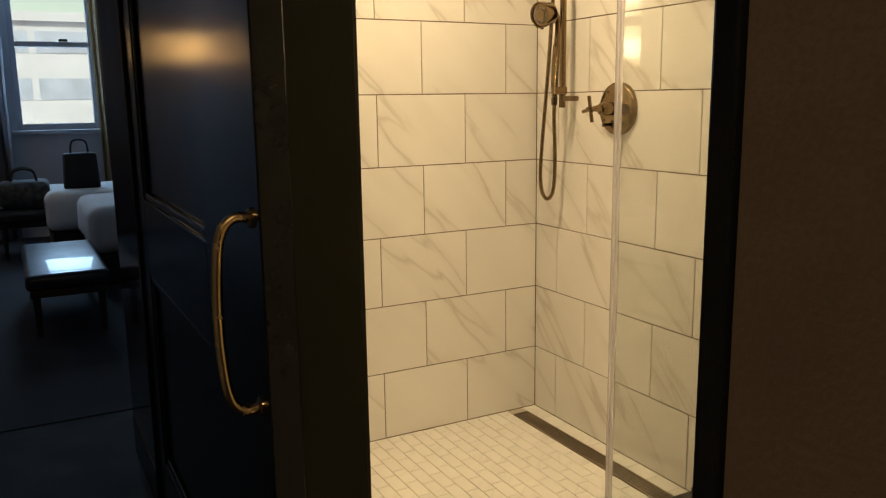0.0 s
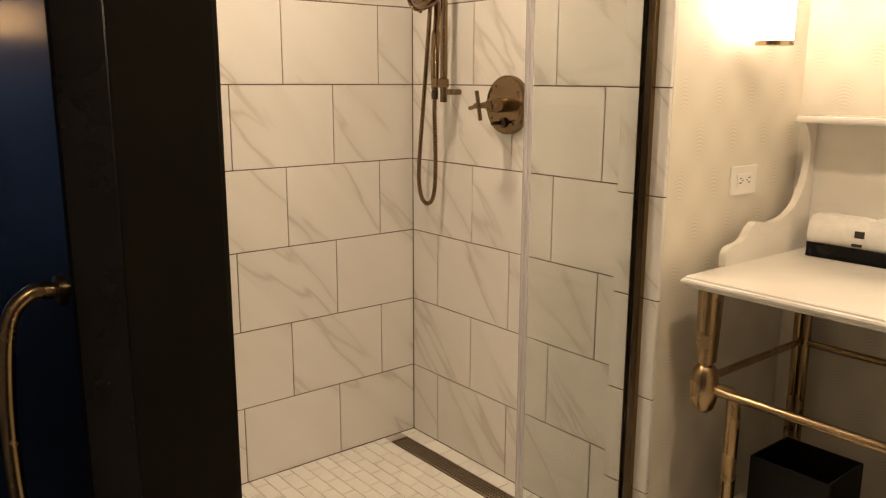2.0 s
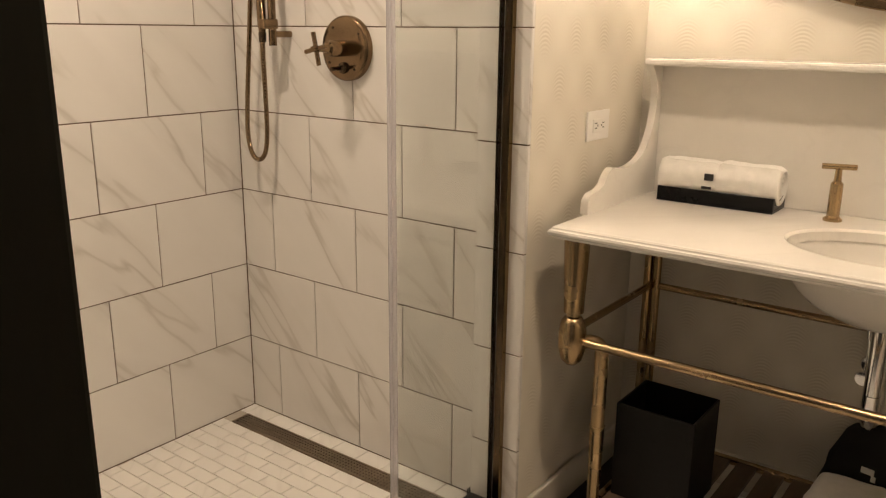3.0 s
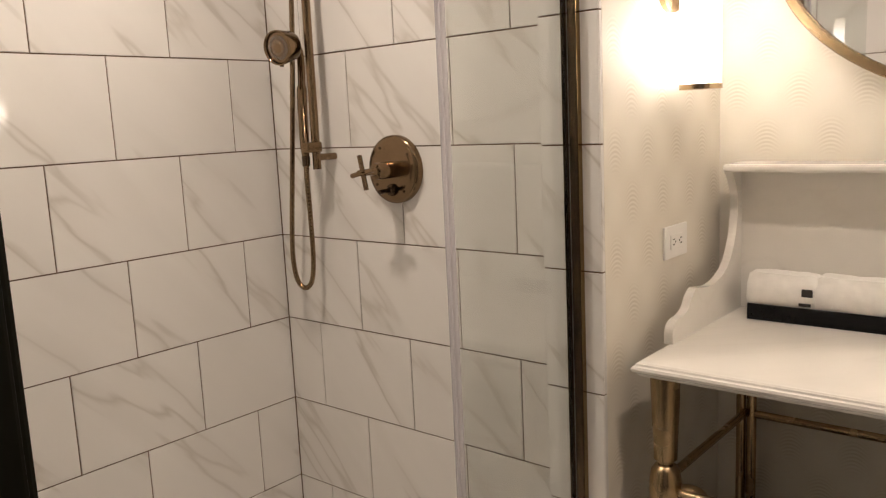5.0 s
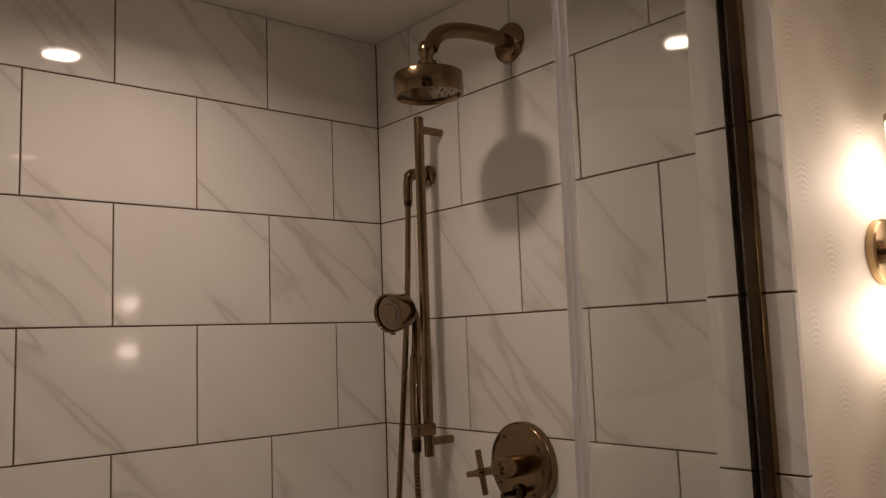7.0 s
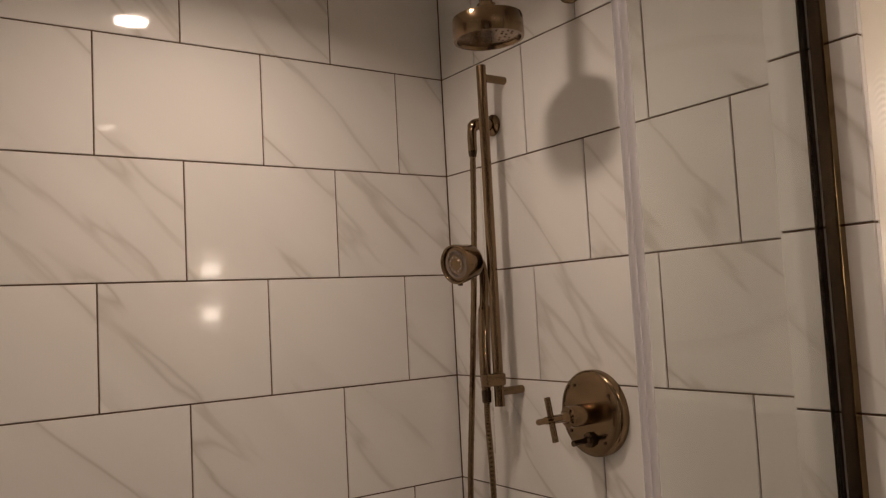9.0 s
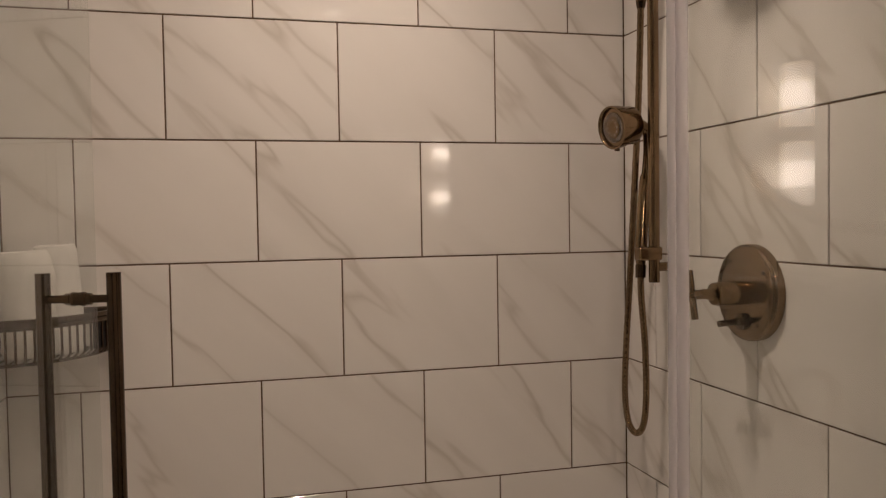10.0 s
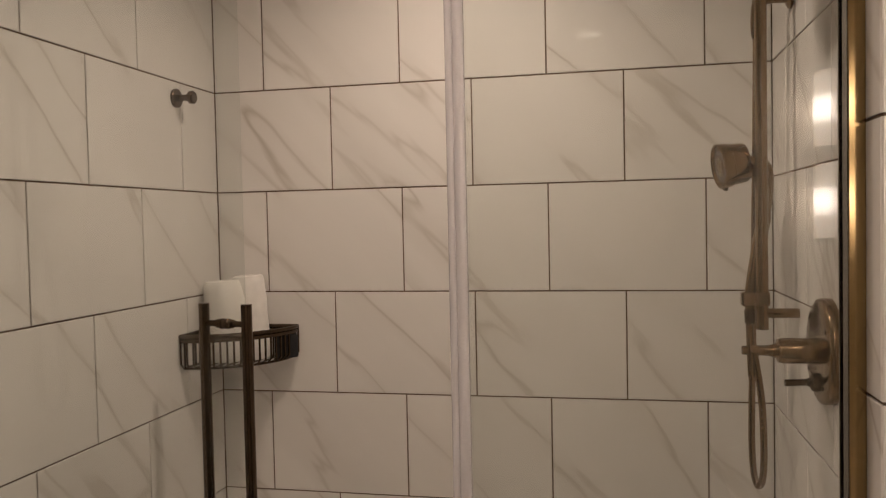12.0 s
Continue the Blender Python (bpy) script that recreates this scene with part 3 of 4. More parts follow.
def slide_bar():
    x, y = -0.067, -0.255
    s = thing("slide_bar", "brushed bronze slide bar fixed to the tiled wall", "shower rail")
    part("bar", tube([(x, y, 1.226), (x, y, 2.006)], 0.0115, 20), BRONZE, s, smooth=True)
    for z in (1.258, 1.978):
        part("mount", tube([(x, y, z), (0, y, z)], 0.0095, 16), BRONZE, s, smooth=True)
    part("slider", box(x - 0.040, x + 0.0135, y - 0.012, y + 0.0135, 1.272, 1.300, 0.004), BRONZE, s)


def shower_handset():
    h = thing("hand_shower", "bronze hand shower resting in its slider", "hand shower")
    pts = spline([(-0.086, -0.233, 1.262), (-0.083, -0.229, 1.30), (-0.067, -0.211, 1.385), (-0.050, -0.195, 1.455), (-0.043, -0.190, 1.51), (-0.047, -0.191, 1.546), (-0.068, -0.198, 1.560), (-0.100, -0.206, 1.556)], 6)
    rr = [0.0095, 0.0100, 0.0108, 0.0114, 0.0120, 0.0124] + [0.0128] * 6 + [0.0135] * 6 + [0.0105] * (len(pts) - 18)
    part("handle", tube(pts, rr, 18), BRONZE, h, smooth=True)
    part("coupling", tube([(-0.086, -0.233, 1.262), (-0.087, -0.234, 1.235)], [0.0115, 0.0105], 14), DARK_BRONZE, h, smooth=True)
    face = Vector((-0.97, -0.19, -0.15)).normalized()
    m = Matrix.Translation((-0.117, -0.211, 1.552)) @ face.to_track_quat("Z", "Y").to_matrix().to_4x4()
    head = part("head", lathe([(0.0, -0.030), (0.031, -0.030), (0.0385, -0.027), (0.0405, -0.019), (0.0412, -0.002), (0.0415, 0.004), (0.0440, 0.006), (0.0455, 0.022), (0.0450, 0.026), (0.0420, 0.0265), (0.0395, 0.024), (0.0385, 0.019), (0.0, 0.019)], m, 48), BRONZE, h, smooth=True)
    bm = bmesh.new()
    for ring, count in ((0.0245, 30), (0.0275, 34), (0.0305, 38)):
        for k in range(count):
            a = (k + (0.5 if ring == 0.0275 else 0)) * 2 * math.pi / count
            lathe([(0.0012, 0.018), (0.0010, 0.0225), (0.0, 0.0225)], m @ Matrix.Translation((ring * math.cos(a), ring * math.sin(a), 0)), 5, bm)
    for k in range(10):
        a = k * 2 * math.pi / 10
        lathe([(0.0022, 0.020), (0.0018, 0.0245), (0.0, 0.0245)], m @ Matrix.Translation((0.0165 * math.cos(a), 0.0165 * math.sin(a), 0)), 6, bm)
    part("nozzle_ring", bm, CHROME, head)
    part("face_disc", lathe([(0.0215, 0.019), (0.0205, 0.0225), (0.013, 0.0225), (0.012, 0.0235), (0.0, 0.0245)], m, 28), BRONZE, head, smooth=True)
    part("trigger", box(-0.005, 0.005, -0.004, 0.004, 0.0, 0.008, 0.0015), DARK_BRONZE, head, m=Matrix.Translation((-0.128, -0.213, 1.500)))


def supply_elbow():
    e = thing("supply_elbow", "bronze wall outlet that feeds the shower hose", "wall outlet")
    part("flange", lathe([(0.026, 0), (0.026, 0.005), (0.018, 0.010), (0.012, 0.012)], pose(0, -0.205, 1.882, 0, -90, 0), 28), BRONZE, e, smooth=True)
    part("neck", tube(spline([(0, -0.205, 1.882), (-0.045, -0.205, 1.882), (-0.062, -0.205, 1.872), (-0.066, -0.205, 1.85), (-0.066, -0.205, 1.815)], 5), [0.014] * 11 + [0.011] * 10, 18), BRONZE, e, smooth=True)


def hose():
    pts = spline([(-0.066, -0.205, 1.82), (-0.067, -0.192, 1.60), (-0.068, -0.160, 1.30), (-0.0685, -0.133, 1.08), (-0.0685, -0.1255, 0.97), (-0.067, -0.137, 0.908),
                  (-0.0625, -0.162, 0.887), (-0.058, -0.187, 0.908), (-0.0565, -0.1985, 0.97), (-0.062, -0.206, 1.08), (-0.080, -0.224, 1.19), (-0.087, -0.234, 1.245)], 22)
    rs = [0.0068 + 0.0006 * (i % 2) for i in range(len(pts))]
    h = thing("shower_hose", "looped bronze metal shower hose hanging from the outlet", "hose")
    part("hose", tube(pts, rs, 10), BRONZE, h)
    for a, b in ((pts[0], pts[3]), (pts[-1], pts[-4])):
        part("end_nut", tube([a, a.lerp(b, 0.5), b], [0.0105, 0.0105, 0.0085], 12), DARK_BRONZE, h, smooth=True)


def shower_head():
    s = thing("overhead_shower", "round bronze overhead shower on a bent wall arm", "overhead shower")
    y = -0.500
    part("flange", lathe([(0.044, 0), (0.044, 0.005), (0.038, 0.011), (0.020, 0.015)], pose(0, y, 2.126, 0, -90, 0), 36), BRONZE, s, smooth=True)
    part("arm", tube(spline([(0, y, 2.126), (-0.06, y, 2.130), (-0.13, y, 2.125), (-0.185, y, 2.111), (-0.215, y, 2.09), (-0.228, y, 2.066)], 8), 0.0162, 18), BRONZE, s, smooth=True)
    m = Matrix.Translation((-0.236, y, 1.991)) @ pose(0, 0, 0, 0, -2, 0)
    head = part("head", lathe([(0.012, 0.085), (0.0165, 0.075), (0.0165, 0.060), (0.013, 0.055), (0.013, 0.047), (0.019, 0.045), (0.019, 0.024), (0.063, 0.022), (0.068, 0.019), (0.0695, 0.014), (0.0695, -0.021), (0.068, -0.025), (0.063, -0.025), (0.061, -0.019), (0.0, -0.018)], m, 56), BRONZE, s, smooth=True)
    bm = bmesh.new()
    for k in range(6):
        a = k * math.pi / 3
        c = Vector((0.038 * math.cos(a), 0.038 * math.sin(a), 0))
        for j in range(6):
            b = j * math.pi / 3
            lathe([(0.0026, -0.0185), (0.0020, -0.0200), (0.0, -0.0200)], m @ Matrix.Translation(c + Vector((0.011 * math.cos(b), 0.011 * math.sin(b), 0))), 7, bm)
    part("nozzle_ring", bm, BRONZE, head)


slide_bar()
shower_handset()
supply_elbow()
hose()
shower_head()


def robe_hook():
    h = thing("robe_hook", "small round bronze hook on the tiled wall", "hook", m=pose(XL, -0.192, 1.752, 0, 90, 0))
    part("rose", lathe([(0.022, 0), (0.022, 0.006), (0.020, 0.008), (0.0, 0.008)], seg=28), DARK_BRONZE, h, smooth=True)
    part("peg", lathe([(0.0075, 0.006), (0.0075, 0.036), (0.015, 0.038), (0.0155, 0.046), (0.012, 0.050), (0.0, 0.050)], seg=24), DARK_BRONZE, h, smooth=True)


robe_hook()


def corner_basket():
    b = thing("corner_basket", "bronze wire corner basket in the shower corner", "basket")
    cx, cy, r, zt, zb = XL + 0.006, -0.006, 0.208, 1.193, 1.116

    def arc(rad, z, n=22):
        return [(cx + rad * math.cos(radians(a)), cy - rad * math.sin(radians(a)), z) for a in np.linspace(0, 90, n)]

    bm = bmesh.new()
    rim = [(cx, cy, zt)] + arc(r, zt)
    for dz in (0.0, -0.010):
        tube([(x, y, z + dz) for x, y, z in rim], 0.0052, 8, True, bm)
    part("rim", bm, DARK_BRONZE, b, smooth=True)
    part("bottom_ring", tube([(cx, cy, zb)] + arc(r - 0.014, zb), 0.003, 8, True), DARK_BRONZE, b, smooth=True)
    for (xa, ya, za), (xb, yb, zb2) in list(zip(arc(r, zt), arc(r - 0.014, zb))):
        part("wire", tube([(xa, ya, za), (xa, ya, zb2 + 0.012), (xb, yb, zb2)], 0.0026, 6), DARK_BRONZE, b)
    for i in range(1, 9):
        o = i * 0.0215
        part("wire", tube([(cx + o, cy, zb), (cx + o, cy - math.sqrt((r - 0.014) ** 2 - o * o), zb)], 0.0024, 6), DARK_BRONZE, b)
    for o in (0.04, 0.09, 0.14, 0.19):
        part("wire", tube([(cx + o, cy, zt), (cx + o, cy, zb)], 0.0026, 6), DARK_BRONZE, b)
        part("wire", tube([(cx, cy - o, zt), (cx, cy - o, zb)], 0.0026, 6), DARK_BRONZE, b)


corner_basket()


def soft_roll(name, m, length, radius, label, squash=0.9, seed=0, material=None):
    """A rolled cloth, its spiral showing at the ends."""
    random.seed(seed)
    bm = bmesh.new()
    n, rings = 36, 16
    rows = []
    for i in range(rings + 1):
        u = i / rings
        edge = min(u, 1 - u)
        k = radius * (1 - 0.10 * max(0, 1 - edge / 0.06) ** 2)
        row = []
        for j in range(n):
            a = j * 2 * math.pi / n
            wob = 1 + 0.085 * noise.noise(Vector((math.cos(a) * 2.2 + seed * 7, math.sin(a) * 2.2, u * 5)))
            step = 0.006 if 0.9 < a < 1.1 else 0.0
            row.append(bm.verts.new(((u - 0.5) * length, math.cos(a) * (k * wob + step), math.sin(a) * (k * wob + step) * squash)))
        rows.append(row)
    for a, b in zip(rows, rows[1:]):
        for j in range(n):
            bm.faces.new((a[j], a[(j + 1) % n], b[(j + 1) % n], b[j]))
    for row, sx in ((rows[0], -1), (rows[-1], 1)):
        prev = row
        for q, off in ((0.86, 0.002), (0.82, -0.006), (0.58, 0.0), (0.54, -0.006), (0.30, 0.0), (0.25, -0.006)):
            cur = [bm.verts.new((sx * (length / 2 + off), v.co.y * q, v.co.z * q)) for v in row]
            for j in range(n):
                bm.faces.new((prev[j], prev[(j + 1) % n], cur[(j + 1) % n], cur[j]))
            prev = cur
        bm.faces.new(prev)
    return tagged(mesh_object(name, bm, material or TERRY, smooth=True, m=m), label, "towel")


soft_roll("rolled_towel", pose(-1.287, -0.090, 1.217, 0, 87, 0), 0.195, 0.052, "white rolled face cloth standing in the wire basket", 1.0, 3)
soft_roll("rolled_towel", pose(-1.238, -0.058, 1.222, 0, 86, 30), 0.205, 0.040, "small white rolled cloth leaning in the wire basket", 1.0, 5)
for i, (x, y) in enumerate(((-1.165, -0.050), (-1.145, -0.030))):
    bt = thing("toiletry_bottle", "small dark toiletry bottle lying low in the basket", "bottle", group="bottles in the basket", m=pose(x, y, 1.119))
    part("body", lathe([(0.0, 0), (0.015, 0), (0.016, 0.003), (0.016, 0.052), (0.012, 0.058)], seg=20), BLACKBAG, bt, smooth=True)
    part("cap", lathe([(0.009, 0.058), (0.009, 0.070), (0.0, 0.071)], seg=16), BLACK, bt, smooth=True)

# ---- ceiling lights ----


def downlight(x, y):
    d = thing("downlight", "small round recessed ceiling light, switched on", "ceiling light", group="recessed ceiling lights", m=pose(x, y, TOP))
    part("trim_ring", lathe([(0.062, 0.0), (0.062, -0.004), (0.054, -0.007), (0.050, -0.004), (0.050, 0.0)], seg=40), TRIM, d, smooth=True)
    part("lens", lathe([(0.0, -0.002), (0.049, -0.002), (0.049, -0.001)], seg=32), LENS, d)


downlight(-0.655, -0.51)
downlight(-0.45, -1.80)

# ---- washstand alcove ----


def sconce(m, label):
    """A two-ended tube lamp; local y points away from its wall."""
    s = thing("wall_sconce", label, "wall lamp", group="washstand sconces", m=m)
    part("back_plate", lathe([(0.055, 0), (0.055, 0.012), (0.052, 0.015), (0.0, 0.016)], pose(0, 0, 0, -90, 0, 0), 44), BRASS, s, smooth=True)
    part("arm", tube([(0, 0.01, 0), (0, 0.06, 0)], 0.011, 16), BRASS, s, smooth=True)
    yc, r = 0.073, 0.043
    part("band", lathe([(r + 0.002, -0.021), (r + 0.004, -0.018), (r + 0.004, 0.018), (r + 0.002, 0.021)], Matrix.Translation((0, yc, 0)), 40), BRASS, s, smooth=True)
    for sz in (1, -1):
        sh = part("shade", lathe([(r, 0.021), (r, 0.215), (0.0, 0.215)] if sz > 0 else [(0.0, -0.215), (r, -0.215), (r, -0.021)], Matrix.Translation((0, yc, 0)), 40), SHADE, s, "glowing opal glass tube", True)
        part("cap", lathe([(r + 0.002, 0.212 * sz), (r + 0.002, 0.223 * sz)] if sz > 0 else [(r + 0.002, -0.223), (r + 0.002, -0.212)], Matrix.Translation((0, yc, 0)), 40), BRASS, sh, smooth=True)


sconce(pose(0.191, Y_OUT, 1.604, 0, 0, 180), "brass wall sconce with two lit opal glass tubes")
sconce(pose(0.20, YB, 1.600), "brass wall sconce with two lit tubes on the end wall")


def outlet():
    o = thing("wall_outlet", "white double socket plate on the patterned wallpaper", "socket", m=pose(0.218, Y_OUT, 1.042, 90, 0, 0))
    part("plate", box(-0.060, 0.060, -0.0375, 0.0375, 0, 0.006, 0.002), WHITE, o)
    part("insert", box(-0.034, 0.034, -0.017, 0.017, 0.006, 0.0085, 0.001), WHITE, o)
    for sx in (-0.020, 0.020):
        for dy in (-0.006, 0.006):
            part("slot", box(sx - 0.005, sx + 0.005, dy - 0.0012, dy + 0.0012, 0.0085, 0.0089), SLOT, o)
        part("slot", lathe([(0.0025, 0.0085), (0.0025, 0.0089), (0, 0.0089)], Matrix.Translation((sx + (0.010 if sx < 0 else -0.010), 0, 0)), 10), SLOT, o)


outlet()

# The washstand and what it carries are laid out in a frame of their own, set into the room by STAND.
STAND = Matrix.LocRotScale((-0.0407, -0.0575, 0.0524), None, (0.9706, 0.9706, 0.9706))
WX, WF = 0.535, -0.049          # wall and floor in that frame
CZ, CX0, CX1, CY0, CY1 = 0.815, -0.065, WX - 0.002, -1.175, -2.50
SX, SY, SA, SB = 0.215, -1.860, 0.165, 0.215


def counter_top():
    """A slab with a moulded front edge and an oval cut for the basin."""
    bm = bmesh.new()
    n = 64
    angs = [k * 2 * math.pi / n for k in range(n)]
    for cx, cy in ((CX0, CY0), (CX0, CY1), (CX1, CY0), (CX1, CY1)):
        i = min(range(n), key=lambda k: abs((math.atan2(cy - SY, cx - SX) - angs[k] + math.pi) % (2 * math.pi) - math.pi))
        angs[i] = math.atan2(cy - SY, cx - SX)

    def edge(a):
        c, s = math.cos(a), math.sin(a)
        tx = ((CX1 - SX) if c > 0 else (CX0 - SX)) / c if abs(c) > 1e-6 else 1e9
        ty = ((CY0 - SY) if s > 0 else (CY1 - SY)) / s if abs(s) > 1e-6 else 1e9
        t = min(tx, ty)
        return SX + t * c, SY + t * s

    def ringed(pull, z):
        out = []
        for a in angs:
            x, y = edge(a)
            if pull:
                x = max(x, CX0 + pull)
                y = min(max(y, CY1 + pull), CY0 - pull)
            out.append(bm.verts.new((x, y, z)))
        return out

    def oval(k, z):
        return [bm.verts.new((SX + SA * k * math.cos(a), SY + SB * k * math.sin(a), z)) for a in angs]

    levels = [oval(1.0, CZ - 0.028), oval(1.0, CZ - 0.006), oval(1.03, CZ), ringed(0.012, CZ), ringed(0.008, CZ - 0.003), ringed(0.007, CZ - 0.007),
              ringed(0.002, CZ - 0.009), ringed(0.0, CZ - 0.014), ringed(0.002, CZ - 0.020), ringed(0.010, CZ - 0.024), ringed(0.014, CZ - 0.030)]
    for a, b in zip(levels, levels[1:]):
        for k in range(n):
            bm.faces.new((a[k], a[(k + 1) % n], b[(k + 1) % n], b[k]))
    a, b = levels[-1], levels[0]
    for k in range(n):
        bm.faces.new((a[k], a[(k + 1) % n], b[(k + 1) % n], b[k]))
    return bm


washstand = thing("washstand", "brass console washstand with a pale stone top", "washstand", m=STAND)
part("counter_top", counter_top(), COUNTER, washstand, "pale stone top with a moulded edge")
bm = bmesh.new()
rings = []
for t in np.linspace(0, 1, 9):
    k, z = math.cos(t * math.pi / 2 * 0.97), CZ - 0.028 - 0.15 * math.sin(t * math.pi / 2)
    rings.append((max(k, 0.02) * 1.02, z))
prev = None
for k, z in rings:
    cur = [bm.verts.new((SX + SA * k * math.cos(i * math.pi / 20), SY + SB * k * math.sin(i * math.pi / 20), z)) for i in range(40)]
    if prev:
        for i in range(40):
            bm.faces.new((prev[i], prev[(i + 1) % 40], cur[(i + 1) % 40], cur[i]))
    prev = cur
bm.faces.new(prev)
part("basin", bm, PORCELAIN, washstand, "oval white undermount basin", True)
part("backsplash", box(WX - 0.022, WX - 0.002, CY1, CY0, CZ, 1.172, 0.002), COUNTER, washstand)
part("ledge", box(WX - 0.128, WX - 0.002, CY1 + 0.008, CY0 - 0.008, 1.172, 1.190, 0.006), COUNTER, washstand)


def scroll(y):
    prof = spline([(0.100, CZ, 0), (0.101, 0.848, 0), (0.120, 0.864, 0), (0.158, 0.869, 0), (0.185, 0.880, 0), (0.204, 0.902, 0), (0.232, 0.917, 0), (0.270, 0.912, 0),
                   (0.318, 0.908, 0), (0.378, 0.918, 0), (0.430, 0.945, 0), (0.468, 1.00, 0), (0.484, 1.06, 0), (0.482, 1.11, 0), (0.462, 1.150, 0), (0.440, 1.172, 0)], 5)
    out = [(p.x, p.y) for p in prof] + [(WX - 0.022, 1.172), (WX - 0.022, CZ)]
    bm = extrude_outline(out, Matrix.Translation((0, y, 0)) @ pose(0, 0, 0, 90, 0, 0), 0.02)
    part("side_scroll", bm, COUNTER, washstand, "scrolled stone side piece")


scroll(CY0 + 0.001)
scroll(CY1 + 0.021)
XB = WX - 0.055
FX, FY = 0.000, CY0 - 0.047
for sy, yb in ((1, FY), (-1, CY1 + 0.053)):
    part("leg", lathe([(0.016, 0.584), (0.016, 0.592), (0.0245, 0.594), (0.0262, 0.64), (0.0290, 0.70), (0.031, 0.765), (0.031, CZ - 0.030)], Matrix.Translation((FX, yb, 0)), 26), BRASS, washstand, smooth=True)
    bm = lathe([(0.0, 0.456), (0.014, 0.458), (0.026, 0.470), (0.0335, 0.497), (0.0352, 0.522), (0.0345, 0.545), (0.0300, 0.569), (0.022, 0.581), (0.014, 0.584)], Matrix.Translation((FX, yb, 0)), 28)
    part("knuckle", bm, BRASS, washstand, "turned brass knuckle", True)
    yl = yb - sy * 0.070
    pts = spline([(FX + 0.01, yb - sy * 0.030, 0.520), (FX + 0.016, yb - sy * 0.050, 0.522), (FX + 0.023, yl + sy * 0.004, 0.512), (FX + 0.025, yl, 0.48), (FX + 0.025, yl, 0.30)], 6)
    pts += [Vector((FX + 0.025, yl, z)) for z in (0.30, 0.293, 0.2, 0.0, WF + 0.02, WF)]
    rr = [0.0175] * (len(pts) - 6) + [0.0205, 0.0190, 0.017, 0.014, 0.012, 0.015]
    part("leg", tube(pts, rr, 16), BRASS, washstand, smooth=True)
    for dy in (0.0, -0.0265 * sy):
        part("back_leg", tube([(XB, yb + dy + 0.012 * sy, WF), (XB, yb + dy + 0.012 * sy, CZ - 0.030)], 0.0125, 14), BRASS, washstand, smooth=True)
    part("side_rail", tube([(FX, yb, 0.545), (XB, yb, 0.545)], 0.010, 12), BRASS, washstand, smooth=True)
    part("side_rail", tube([(FX + 0.025, yl, 0.078), (XB, yl, 0.078)], 0.010, 12), BRASS, washstand, smooth=True)
ya, yb = FY, CY1 + 0.053
part("front_rail", tube([(FX, ya, 0.521), (FX, yb, 0.521)], 0.0115, 14), BRASS, washstand, smooth=True)
part("back_rail", tube([(XB, ya, 0.545), (XB, yb, 0.545)], 0.010, 12), BRASS, washstand, smooth=True)
part("front_rail", tube([(FX + 0.025, ya - 0.07, 0.078), (FX + 0.025, yb + 0.07, 0.078)], 0.0115, 14), BRASS, washstand, smooth=True)
part("back_rail", tube([(XB - 0.015, ya - 0.07, 0.078), (XB - 0.015, yb + 0.07, 0.078)], 0.0115, 14), BRASS, washstand, smooth=True)
yy = ya - 0.085
while yy > yb + 0.07:
    part("slat", box(FX + 0.037, XB - 0.027, yy - 0.052, yy, 0.070, 0.086, 0.002), SLAT, washstand)
    yy -= 0.074
# waste pipe and stop valves
pipes = thing("waste_trap", "chrome bottle trap and stop valves under the basin", "plumbing", m=STAND)
part("tailpiece", tube([(SX, SY, CZ - 0.18), (SX, SY, 0.48)], 0.018, 18), CHROME, pipes, smooth=True)
part("trap", tube(spline([(SX, SY, 0.48), (SX + 0.01, SY, 0.42), (SX + 0.05, SY, 0.39), (SX + 0.09, SY, 0.42), (SX + 0.10, SY, 0.47), (SX + 0.14, SY, 0.50), (WX - 0.02, SY, 0.50)], 6), 0.018, 16), CHROME, pipes, smooth=True)
for dy in (0.05, -0.05):
    v = part("stop_valve", tube([(WX - 0.0, SY + dy, 0.43), (WX - 0.10, SY + dy, 0.43)], 0.009, 12), CHROME, pipes, smooth=True)
    part("escutcheon", lathe([(0.026, 0), (0.022, 0.008), (0.010, 0.012)], pose(WX, SY + dy, 0.43, 0, -90, 0), 22), CHROME, v, smooth=True)
    part("knob", lathe([(0.018, 0), (0.020, 0.006), (0.018, 0.014), (0.0, 0.016)], pose(WX - 0.10, SY + dy, 0.43, 0, -90, 0), 12), CHROME, v, smooth=True)
    part("riser", tube(spline([(WX - 0.075, SY + dy, 0.43), (WX - 0.075, SY + dy, 0.50), (WX - 0.085, SY + dy * 1.3, 0.62), (WX - 0.09, SY + dy * 1.6, CZ - 0.03)], 6), 0.006, 10), CHROME, v, smooth=True)


def tap(x, y, spout):
    t = thing("basin_tap", "curved brass basin spout on stone top" if spout else "brass basin tap with a T-shaped handle", "tap", group="basin taps", m=STAND @ pose(x, y, CZ))
    part("base", lathe([(0.022, 0), (0.022, 0.006), (0.016, 0.010), (0.0135, 0.014)], seg=26), BRASS, t, smooth=True)
    if spout:
        part("neck", tube(spline([(0, 0, 0.0), (0, 0, 0.12), (-0.02, 0, 0.16), (-0.06, 0, 0.175), (-0.11, 0, 0.165), (-0.125, 0, 0.14)], 6), 0.012, 16), BRASS, t, smooth=True)
    else:
        part("stem", lathe([(0.0145, 0.010), (0.0150, 0.055), (0.0145, 0.092), (0.009, 0.098), (0.0075, 0.128)], seg=24), BRASS, t, smooth=True)
        part("handle", tube([(0.011, -0.037, 0.133), (-0.011, 0.037, 0.133)], 0.0072, 14), BRASS, t, smooth=True)


tap(0.430, -1.690, False)
tap(0.430, SY - 0.05, True)
